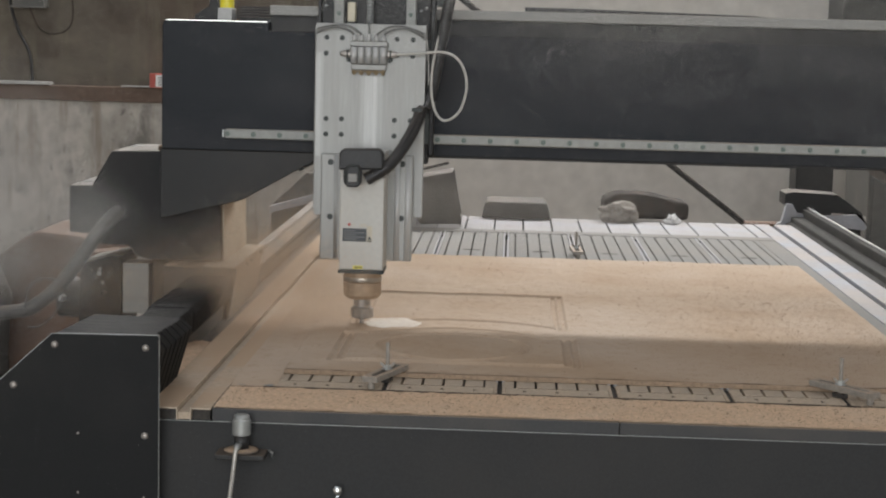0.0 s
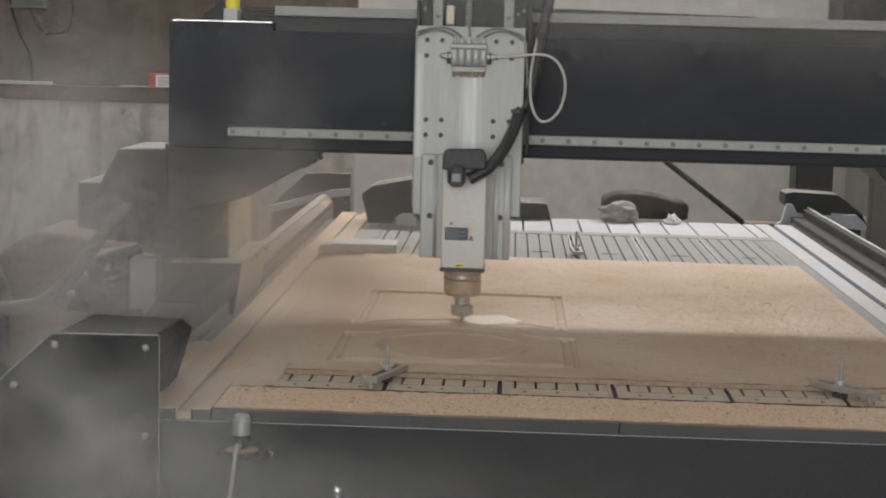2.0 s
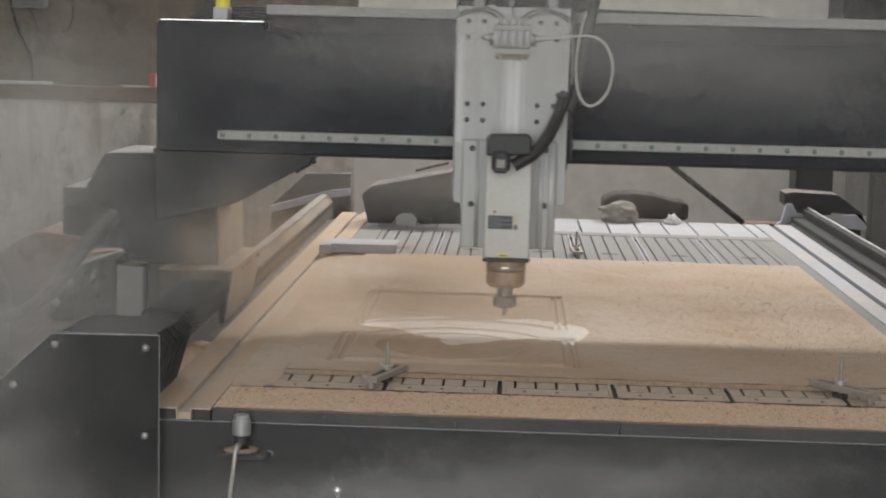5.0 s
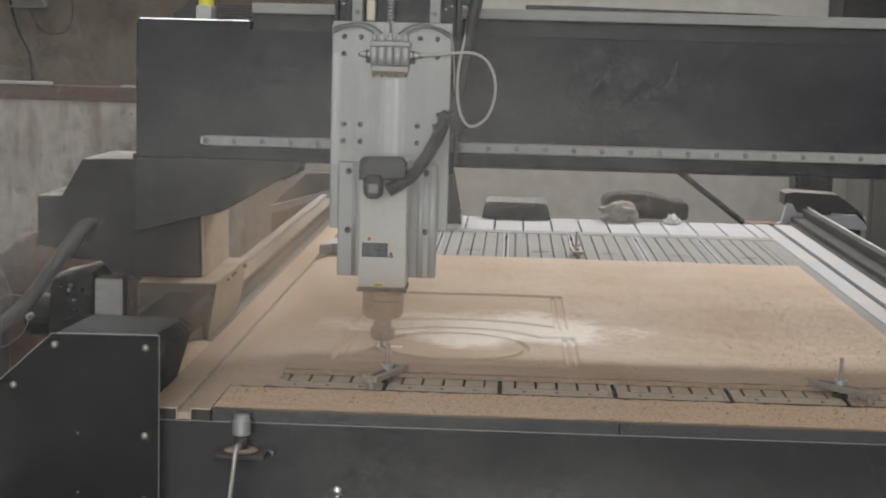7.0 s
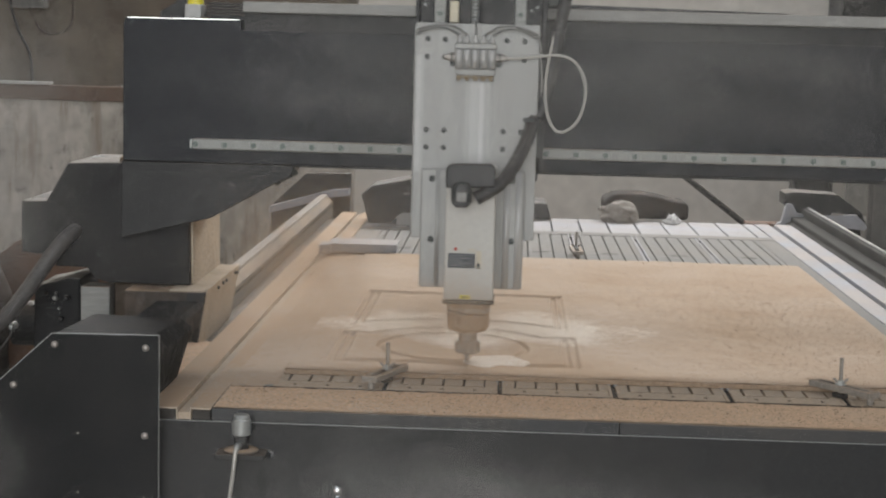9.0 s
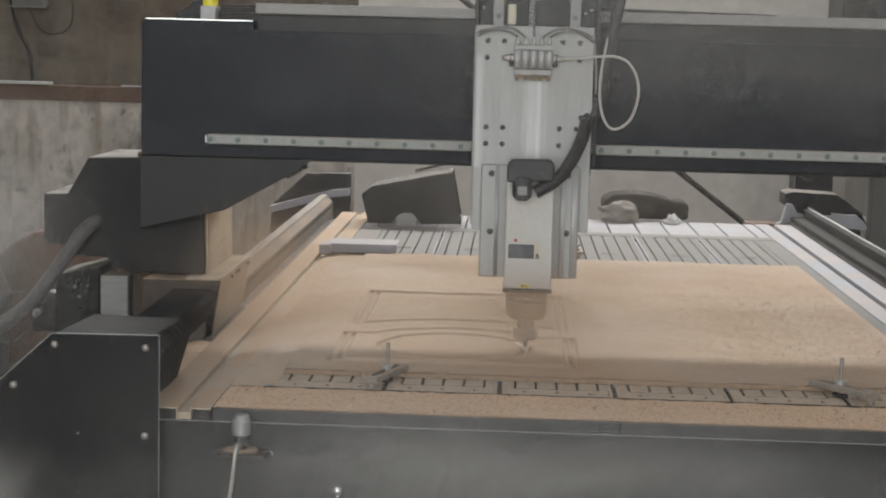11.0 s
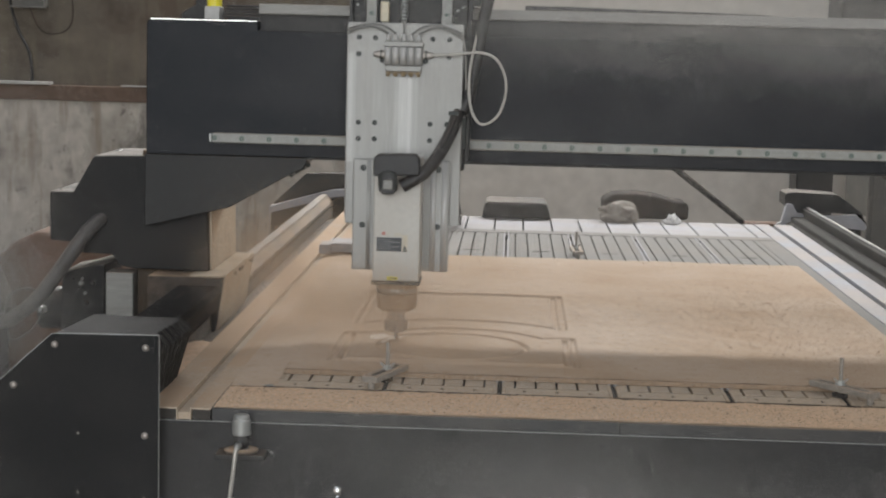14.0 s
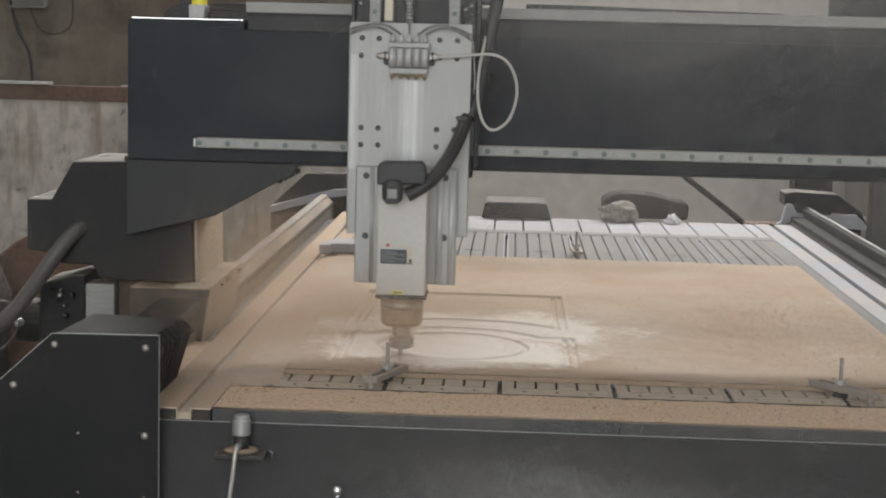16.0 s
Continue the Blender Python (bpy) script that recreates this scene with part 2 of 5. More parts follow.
def board_material(name, powdered=False):
    """Sawdust over the sheet: tan dust and chip specks, and pale powder where it lies thick."""
    m = bpy.data.materials.new(name)
    m.use_nodes = True
    n, l = m.node_tree.nodes, m.node_tree.links
    b = n["Principled BSDF"]
    b.inputs["Roughness"].default_value, b.inputs["Specular IOR Level"].default_value = 0.95, 0.2
    tc = n.new("ShaderNodeTexCoord")

    def noisy(scale, detail, rough=0.5):
        t = n.new("ShaderNodeTexNoise")
        t.inputs["Scale"].default_value, t.inputs["Detail"].default_value, t.inputs["Roughness"].default_value = scale, detail, rough
        l.new(tc.outputs["Object"], t.inputs["Vector"])
        return t.outputs["Fac"]

    def ranged(src, a, z, lo, hi):
        r = n.new("ShaderNodeMapRange")
        for i, v in enumerate((a, z, lo, hi)):
            r.inputs[i + 1].default_value = v
        l.new(src, r.inputs[0])
        return r.outputs[0]

    def mixed(fac, a, c):
        x = n.new("ShaderNodeMix")
        x.data_type = "RGBA"
        l.new(fac, x.inputs[0])
        for i, v in ((6, a), (7, c)):
            if isinstance(v, tuple):
                x.inputs[i].default_value = (*v, 1)
            else:
                l.new(v, x.inputs[i])
        return x.outputs[2]

    soft = noisy(2.6, 4)
    mid = noisy(38, 6, 0.65)
    speck = noisy(120, 3, 0.6)
    col = mixed(ranged(soft, 0.35, 0.65, 0, 1), (0.468, 0.346, 0.244), (0.54, 0.432, 0.338))
    col = mixed(ranged(mid, 0.52, 0.72, 0, 0.5), col, (0.40, 0.275, 0.18))
    col = mixed(ranged(speck, 0.66, 0.72, 0, 0.55), col, (0.27, 0.175, 0.11))
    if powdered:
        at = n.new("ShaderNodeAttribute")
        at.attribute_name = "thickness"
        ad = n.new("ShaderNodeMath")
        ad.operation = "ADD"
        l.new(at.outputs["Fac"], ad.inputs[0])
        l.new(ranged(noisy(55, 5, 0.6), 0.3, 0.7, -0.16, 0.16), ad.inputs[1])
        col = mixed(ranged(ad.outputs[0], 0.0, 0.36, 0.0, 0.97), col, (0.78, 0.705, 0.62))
    l.new(col, b.inputs["Base Color"])
    bp = n.new("ShaderNodeBump")
    bp.inputs["Strength"].default_value, bp.inputs["Distance"].default_value = 0.7, 0.004
    l.new(mid, bp.inputs["Height"])
    l.new(bp.outputs[0], b.inputs["Normal"])
    return m


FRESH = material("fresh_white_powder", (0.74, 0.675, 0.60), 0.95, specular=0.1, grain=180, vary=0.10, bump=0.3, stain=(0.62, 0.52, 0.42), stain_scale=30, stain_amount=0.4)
BOARD = board_material("mdf_under_sawdust")
POWDER = board_material("fresh_pale_powder", True)

# ---------------------------------------------------------------- mesh helpers


def part(name, bm, mat, parent=None, label="", smooth=False):
    me = bpy.data.meshes.new(name)
    bmesh.ops.recalc_face_normals(bm, faces=bm.faces)
    if smooth:
        for f in bm.faces:
            f.smooth = True
    bm.to_mesh(me)
    bm.free()
    me.materials.append(mat)
    ob = new(name, me)
    ob.parent = parent
    if label:
        ob["label"] = label
    return ob


def thing(name, label, category, group="", kind="", at=None):
    ob = new(name)
    ob.empty_display_size = 0.05
    if at is not None:
        ob.matrix_world = at
    return tagged(ob, label, category, group, kind)


def add_box(bm, x0, x1, y0, y1, z0, z1, bevel=0.0):
    made = bmesh.ops.create_cube(bm, size=1.0)["verts"]
    for v in made:
        v.co = Vector(((x0 + x1) / 2 + v.co.x * (x1 - x0), (y0 + y1) / 2 + v.co.y * (y1 - y0), (z0 + z1) / 2 + v.co.z * (z1 - z0)))
    if bevel:
        edges = list({e for v in made for e in v.link_edges})
        bmesh.ops.bevel(bm, geom=edges, offset=bevel, segments=2, affect="EDGES", profile=0.5)
    return bm


def box(x0, x1, y0, y1, z0, z1, bevel=0.0):
    return add_box(bmesh.new(), x0, x1, y0, y1, z0, z1, bevel)


def add_cyl(bm, p, q, r0, r1=None, seg=20):
    """A round bar from p to q."""
    p, q = Vector(p), Vector(q)
    d = q - p
    m = Matrix.Translation((p + q) / 2) @ d.to_track_quat("Z", "Y").to_matrix().to_4x4()
    bmesh.ops.create_cone(bm, cap_ends=True, cap_tris=False, segments=seg, radius1=r0, radius2=r0 if r1 is None else r1, depth=d.length, matrix=m)
    return bm


def cyl(p, q, r0, r1=None, seg=20):
    return add_cyl(bmesh.new(), p, q, r0, r1, seg)


def lathe(x, y, profile, seg=32):
    """A turned body about the upright line at x, y, from (radius, z) pairs."""
    bm = bmesh.new()
    rings = []
    for r, z in profile:
        rings.append([bm.verts.new((x + r * math.cos(2 * math.pi * i / seg), y + r * math.sin(2 * math.pi * i / seg), z)) for i in range(seg)])
    for a, b in zip(rings, rings[1:]):
        for i in range(seg):
            bm.faces.new((a[i], a[(i + 1) % seg], b[(i + 1) % seg], b[i]))
    bm.faces.new(rings[0][::-1])
    bm.faces.new(rings[-1])
    return bm


def prism(points, y0, y1, bevel=0.0):
    """An outline in x, z, drawn through from y0 to y1."""
    bm = bmesh.new()
    a = [bm.verts.new((x, y0, z)) for x, z in points]
    b = [bm.verts.new((x, y1, z)) for x, z in points]
    bm.faces.new(a)
    bm.faces.new(b[::-1])
    for i in range(len(a)):
        j = (i + 1) % len(a)
        bm.faces.new((a[j], a[i], b[i], b[j]))
    bmesh.ops.recalc_face_normals(bm, faces=bm.faces)
    if bevel:
        bmesh.ops.bevel(bm, geom=list(bm.edges), offset=bevel, segments=2, affect="EDGES", profile=0.5)
    return bm


def smooth_path(points, n=10):
    """A Catmull-Rom line through the points."""
    pts = [Vector(p) for p in points]
    pts = [pts[0] * 2 - pts[1]] + pts + [pts[-1] * 2 - pts[-2]]
    out = []
    for i in range(1, len(pts) - 2):
        a, b, c, d = pts[i - 1:i + 3]
        for k in range(n):
            t = k / n
            out.append(0.5 * (2 * b + (c - a) * t + (2 * a - 5 * b + 4 * c - d) * t * t + (3 * b - a - 3 * c + d) * t ** 3))
    return out + [pts[-2]]


def tube(points, radius, seg=12, n=10, rib=0.0, bm=None):
    """A hose along the points; rib makes it corrugated."""
    bm = bm or bmesh.new()
    path = smooth_path(points, n)
    rings, up = [], Vector((0.31, 0.83, 0.46)).normalized()
    for i, p in enumerate(path):
        d = (path[min(i + 1, len(path) - 1)] - path[max(i - 1, 0)]).normalized()
        s = d.cross(up).normalized()
        t = s.cross(d).normalized()
        r = radius * (1 + rib * (1 if i % 2 else -1))
        rings.append([bm.verts.new(p + r * (math.cos(2 * math.pi * k / seg) * s + math.sin(2 * math.pi * k / seg) * t)) for k in range(seg)])
    for a, b in zip(rings, rings[1:]):
        for k in range(seg):
            bm.faces.new((a[k], a[(k + 1) % seg], b[(k + 1) % seg], b[k]))
    bm.faces.new(rings[0][::-1])
    bm.faces.new(rings[-1])
    return bm


def lumpy(centre, size, seed, rough=0.25, cuts=3):
    """A creased lump, flat beneath."""
    bm = bmesh.new()
    bmesh.ops.create_icosphere(bm, subdivisions=cuts + 1, radius=1.0)
    for v in bm.verts:
        d = 1 + rough * noise.fractal(v.co * 1.7 + Vector((seed, 0, 0)), 1.0, 2.0, 5)
        c = Vector((v.co.x * d * size[0], v.co.y * d * size[1], max(v.co.z * d, -0.62) * size[2]))
        v.co = c + Vector((centre[0], centre[1], centre[2] + 0.62 * size[2]))
    return bm


def screw(name, x, y, z, r, mat, parent, head=0.004):
    """A round socket-head screw that faces the camera's side (-y)."""
    bm = cyl((x, y, z), (x, y - head, z), r, r * 0.86, 16)
    add_cyl(bm, (x, y - head - 0.0006, z), (x, y - head + 0.001, z), r * 0.45, None, 6)
    return part(name, bm, mat, parent)


# ---------------------------------------------------------------- the hall
HALL_X0, HALL_X1, HALL_Y0, HALL_Y1, HALL_Z = -6.0, 6.0, -6.0, 9.5, 8.6


def build_hall():
    floor = part("floor", box(HALL_X0, HALL_X1, HALL_Y0, HALL_Y1, -0.12, 0.0), CONCRETE)
    tagged(floor, "dusty grey concrete workshop floor", "floor", kind="structure")
    # unseen ceiling closing the hall, its opening added for the overhead fill lamp
    bm = bmesh.new()
    for x0, x1, y0, y1 in ((HALL_X0, -4, HALL_Y0, HALL_Y1 + 0.3), (4, HALL_X1, HALL_Y0, HALL_Y1 + 0.3), (-4, 4, HALL_Y0, -1.4), (-4, 4, 4.6, HALL_Y1 + 0.3)):
        add_box(bm, x0, x1, y0, y1, HALL_Z, HALL_Z + 0.2)
    ceiling = part("ceiling", bm, CEIL)
    tagged(ceiling, "plain pale painted workshop ceiling", "ceiling", kind="structure")
    # rear wall: pale plaster dado, brown band, aged upper wall, high window band
    wall = thing("wall_north", "aged workshop wall with stained plaster and a brown band", "wall", kind="structure")
    part("plaster", box(HALL_X0, -0.88, HALL_Y1 - 0.01, HALL_Y1 + 0.3, 0, 1.03, 0.004), PLASTER, wall, "stained pale plaster")
    part("rear_plaster", box(-0.88, HALL_X1, HALL_Y1 - 0.01, HALL_Y1 + 0.3, 0, 1.16, 0.004), GREYWALL, wall, "smooth grey plaster")
    part("band", box(HALL_X0, -0.88, HALL_Y1 - 0.03, HALL_Y1 + 0.3, 1.03, 1.115, 0.006), BAND, wall, "brown painted band")
    part("upper_left", box(HALL_X0, -0.88, HALL_Y1 + 0.04, HALL_Y1 + 0.3, 1.115, 3.7), UPPERWALL, wall, "brownish aged plaster")
    part("upper_right", box(-0.88, HALL_X1, HALL_Y1 + 0.03, HALL_Y1 + 0.3, 1.16, 3.7), GREYWALL, wall)
    part("lintel", box(HALL_X0, HALL_X1, HALL_Y1, HALL_Y1 + 0.3, 4.8, HALL_Z), GREYWALL, wall)
    for x0, x1 in ((HALL_X0, -4.1), (5.3, HALL_X1)):
        part("pier", box(x0, x1, HALL_Y1, HALL_Y1 + 0.3, 3.7, 4.8), GREYWALL, wall)
    # unseen side walls, added to close the hall
    for nm, x0, x1 in (("wall_west", HALL_X0 - 0.3, HALL_X0), ("wall_east", HALL_X1, HALL_X1 + 0.3)):
        w = part(nm, box(x0, x1, HALL_Y0 - 0.3, HALL_Y1 + 0.3, 0, HALL_Z), GREYWALL)
        tagged(w, "plain grey plastered workshop side wall", "wall", kind="structure")
    # unseen wall closing the hall, open for the fill lamp behind the camera
    south = thing("wall_south", "unseen grey workshop wall with an opening for the fill lamp", "wall", kind="structure")
    for x0, x1, z0, z1 in ((HALL_X0, -3.6, 0, HALL_Z), (2.4, HALL_X1, 0, HALL_Z), (-3.6, 2.4, 5.0, HALL_Z)):
        part("wall_part", box(x0, x1, HALL_Y0 - 0.3, HALL_Y0, z0, z1), GREYWALL, south)


build_hall()

# ---------------------------------------------------------------- the machine bed
BED_Y0, BED_Y1, TOP = 2.81, 6.08, 0.80


def build_bed():
    bed = thing("machine_bed", "black steel router bed with slotted vacuum table and aluminium edge profiles", "machine bed")
    part("front_panel", box(-0.60, 1.25, BED_Y0 - 0.008, BED_Y0 + 0.02, 0.08, 0.776, 0.002), FRONT, bed, "black painted front panel")
    for x0, x1 in ((-0.494, 0.1945), (0.1955, 0.872)):
        part("front_lip", box(x0, x1, BED_Y0 - 0.010, BED_Y0 - 0.001, 0.777, 0.7985, 0.0012), LIP, bed, "dark grey steel lip")
    part("lip_seam", cyl((-0.60, BED_Y0 - 0.0095, 0.7762), (0.872, BED_Y0 - 0.0095, 0.7762), 0.0008, None, 6), STEEL, bed, "bare lower edge of the lip")
    for x in (-0.58, 1.14):
        for y in (2.95, 5.9):
            part("leg", box(x - 0.06, x + 0.06, y - 0.06, y + 0.06, 0, 0.6, 0.004), BLACK, bed)
    part("frame", box(-0.72, 1.12, BED_Y0 + 0.02, BED_Y1, 0.58, 0.772), BLACK, bed)
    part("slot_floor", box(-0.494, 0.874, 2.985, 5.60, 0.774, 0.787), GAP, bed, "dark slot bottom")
    part("spoil_strip", spoil_strip(), SPOIL, bed, "strip under loose tan sawdust")
    # edge profiles, left and right, each of two flanges with an open slot
    for xs, mat in (((-0.605, -0.552, -0.531, -0.4955), PROFILE_DUST), ((0.8755, 0.926, 0.944, 1.004), PROFILE)):
        for x0, x1 in (xs[:2], xs[2:]):
            za, zc, zd = TOP - 0.021, TOP - 0.0025, TOP
            shape = [(x0, zc), (x0, zd), (x1, zd), (x1, za), (x1 - 0.002, za), (x1 - 0.002, zc)]
            if x0 != xs[0]:
                shape = [(x0 + x1 - px, pz) for px, pz in shape]
            bm = prism(shape, BED_Y0 - 0.018, BED_Y1)
            part("profile_flange", bm, mat, bed, "aluminium profile")
            # solid dark fill in place of the hollow's shade
            part("profile_hollow", box(x0 + 0.003, x1 - 0.003, BED_Y0 - 0.006, BED_Y0 + 0.05, TOP - 0.0225, TOP - 0.0027), GAP, bed, "dark fill of the shaded profile hollow")
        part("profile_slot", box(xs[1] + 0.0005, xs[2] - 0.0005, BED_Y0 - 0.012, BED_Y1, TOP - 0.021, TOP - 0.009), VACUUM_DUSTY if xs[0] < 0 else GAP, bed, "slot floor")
    # vacuum boards: slats between pairs of clamping tracks, five saw lines to each board
    pitch, first, line = 0.2085, -0.4260, 0.0380
    edges = [first + pitch * i for i in range(7)]
    inner = part("slat", box(-0.0168, 0.0168, 3.131, 5.56, 0.787, TOP, 0.0012), VACUUM, bed)
    outer = part("slat", box(-0.0086, 0.0082, 3.131, 5.56, 0.787, TOP, 0.0012), VACUUM, bed)
    inner_end = part("slat_end", box(-0.0168, 0.0168, 3.0535, 3.1305, 0.787, TOP, 0.0012), VACUUM_DUSTY, bed)
    outer_end = part("slat_end", box(-0.0086, 0.0082, 3.0535, 3.1305, 0.787, TOP, 0.0012), VACUUM_DUSTY, bed)
    tile = part("front_tile", box(0.0105, 0.1980, 2.9965, 3.0465, 0.787, TOP, 0.0012), VACUUM_DUSTY, bed)
    placed = set()

    def lay(src, x):
        ob = src if src not in placed else new(src.name.split(".")[0], src.data)
        placed.add(src)
        ob.parent, ob.location.x = bed, x

    for i in range(6):
        lay(tile, edges[i])
        for x in (edges[i] + 0.0182, edges[i] + 0.1905):
            lay(outer, x)
            lay(outer_end, x)
        for k in range(4):
            x = edges[i] + 0.0285 + line * (k + 0.5)
            lay(inner, x)
            lay(inner_end, x)
        # dark strip for the shade of the cross groove, and screws along the tile
        part("cord", box(edges[i] + 0.0285, edges[i] + 0.1805, 3.0472, 3.0530, 0.787, TOP - 0.0008, 0.0008), GROOVE_SCREW, bed, "dark sealing cord")
        for k in (0.045, 0.104, 0.163):
            part("tile_screw", cyl((edges[i] + k, 3.016, TOP - 0.001), (edges[i] + k, 3.016, TOP + 0.0006), 0.0042, 0.0036, 10), GROOVE_SCREW, bed, "dark countersunk screw")
    # dark strip for the shade in the gap behind the spoil strip
    part("cord", box(-0.494, 0.874, 2.9870, 2.9962, 0.787, TOP - 0.0006, 0.0008), GROOVE_SCREW, bed, "dark sealing cord")
    part("edge_plate", box(0.8165, 0.8735, 2.9965, 5.56, 0.787, TOP, 0.0012), VACUUM, bed, "plain grey edge board")
    part("edge_plate", box(-0.494, -0.4180, 2.9965, 5.56, 0.787, TOP, 0.0012), VACUUM, bed, "plain grey edge board")
    for x in edges[1:6]:
        for side in (-1, 1):
            x0, x1 = sorted((x + side * 0.0035, x + side * 0.0088))
            part("track", box(x0, x1, 3.10, 5.56, 0.787, TOP + 0.0012, 0.0006), ALU_PLATE, bed, "bright aluminium clamping track")
            x0, x1 = sorted((x + side * 0.0045, x + side * 0.0100))
            part("track_end", box(x0, x1, 2.9965, 3.0985, 0.787, TOP + 0.0008, 0.0006), VACUUM_DUSTY, bed, "sawdust-dulled track end")
        # dark fill between the tracks, standing in for shade in the slot
        part("track_slot", box(x - 0.0043, x + 0.0043, 2.9965, 3.0985, 0.785, TOP - 0.003), GAP, bed, "dark fill of the shaded track slot")
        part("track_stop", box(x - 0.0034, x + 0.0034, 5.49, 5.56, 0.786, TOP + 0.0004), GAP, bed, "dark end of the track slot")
    # crosswise marks milled into the boards: dark strips, the recess's shade in the colour
    for i in range(6):
        xm = edges[i] + 0.1045
        part("milled_mark", box(xm - 0.024, xm + 0.024, 5.075, 5.085, TOP + 0.0004, TOP + 0.0012), GAP, bed, "dark strip for the milled cross")
    part("rear_rib", box(-0.494, 0.874, 5.566, 5.648, 0.78, TOP + 0.001, 0.0015), VACUUM, bed)
    # rear table of bright aluminium plates
    cuts = [-0.491] + [0.0465 + 0.0977 * k for k in range(-5, 9)] + [0.873]
    inner_plate = part("table_plate", box(0.003, 0.0947, 5.656, BED_Y1 - 0.01, 0.782, TOP, 0.0015), ALU_PLATE, bed, "bright aluminium plate")
    for x in cuts[1:-2]:
        o = inner_plate if x == cuts[1] else new("table_plate", inner_plate.data)
        o.parent, o.location.x = bed, x
    for x0, x1 in ((cuts[0], cuts[1]), (cuts[-2], cuts[-1])):
        part("table_plate", box(x0 + 0.003, x1 - 0.003, 5.656, BED_Y1 - 0.01, 0.782, TOP, 0.0015), ALU_PLATE, bed, "bright aluminium plate")
    part("plate_bed", box(-0.494, 0.874, 5.65, BED_Y1 - 0.01, 0.774, 0.7815), GAP, bed)
    part("rear_beam", box(-0.60, 1.004, BED_Y1 - 0.008, BED_Y1 + 0.06, 0.6, 0.788), BLACK, bed)
    return bed


def spoil_strip():
    """The front strip, its sawdust surface a little uneven."""
    bm = bmesh.new()
    nx, ny = 220, 26
    rows = []
    for j in range(ny + 1):
        row = []
        for i in range(nx + 1):
            x, y = -0.494 + 1.368 * i / nx, BED_Y0 - 0.001 + 0.177 * j / ny
            h = 0.0015 * noise.fractal(Vector((x * 40, y * 40, 3)), 1, 2, 3)
            row.append(bm.verts.new((x, y, TOP - 0.001 + h)))
        rows.append(row)
    for j in range(ny):
        for i in range(nx):
            bm.faces.new((rows[j][i], rows[j][i + 1], rows[j + 1][i + 1], rows[j + 1][i]))
    add_box(bm, -0.494, 0.874, BED_Y0, BED_Y0 + 0.176, 0.7880, TOP - 0.004)
    return bm


build_bed()


def build_y_rail(side):
    """The beam beside the bed on which a gantry foot runs; side -1 or 1 about the bed's middle."""
    mid = 0.195
    mx = lambda x: mid + side * (mid - x) if side > 0 else x
    rail = thing("side_rail_beam", "steel side beam with guide rail, caked in sawdust" if side < 0 else "black steel side beam with pale guide rail", "machine rail", "side rail beams")
    a, b = sorted((mx(-0.735), mx(-0.657 if side < 0 else -0.628)))
    part("beam", box(a, b, 3.06, 6.25, 0.55, 0.822, 0.004), SIDE_GREY if side < 0 else RAIL_DARK, rail)
    a, b = sorted((mx(-0.700), mx(-0.672)))
    part("guide_rail", box(a, b, 3.07, 6.2, 0.822, 0.850, 0.003), APRON if side < 0 else RAIL_DARK, rail, "pale ground guide rail")
    if side < 0:
        # the folded sheet over the beam's inner edge, and a dark strip for the shaded slot under it
        part("ledge", prism([(-0.6560, 0.8150), (-0.6535, 0.8150), (-0.6535, 0.8240), (-0.671, 0.8440), (-0.6715, 0.8225), (-0.6560, 0.8225)], 3.065, 6.2, 0.0006), SIDE_GREY, rail, "dull grey folded sheet")
        part("slot", box(-0.6568, -0.6555, 3.065, 6.2, 0.8050, 0.8148), GAP, rail, "dark strip for the shaded slot under the fold")
        part("trough", box(-0.6568, -0.6075, 3.065, 6.2, 0.700, 0.735), SIDE_GREY, rail, "grey trough floor")
        bm = bmesh.new()
        rows = []
        for j in range(70):
            y = 2.985 + 1.05 * j / 69
            full = max(0.0, min(1.0, (3.75 - y) / 0.45))
            row = []
            for i in range(9):
                x = -0.6558 + 0.0485 * i / 8
                z = 0.7365 + (0.0595 + 0.012 * (1 - i / 8)) * full ** 0.7 + 0.0025 * noise.fractal(Vector((x * 30, y * 22, 9)), 1, 2, 4)
                row.append(bm.verts.new((x, y, z)))
            rows.append(row)
        for a, b in zip(rows, rows[1:]):
            for i in range(8):
                bm.faces.new((a[i], a[i + 1], b[i + 1], b[i]))
        part("sawdust", bm, SPOIL, rail, "sawdust drifted into the trough", True)
    else:
        part("apron", prism([(mx(-0.6095), 0.60), (mx(-0.6095), 0.797), (mx(-0.668), 0.8215), (mx(-0.668), 0.60)], 3.065, 6.2, 0.001), RAIL_DARK, rail, "dark sloped apron")
        part("edge_strip", box(mx(-0.690), mx(-0.698), 3.07, 6.2, 0.8505, 0.8545, 0.001), GREYBOX, rail, "pale edge strip")
    return rail


build_y_rail(-1)
build_y_rail(1)


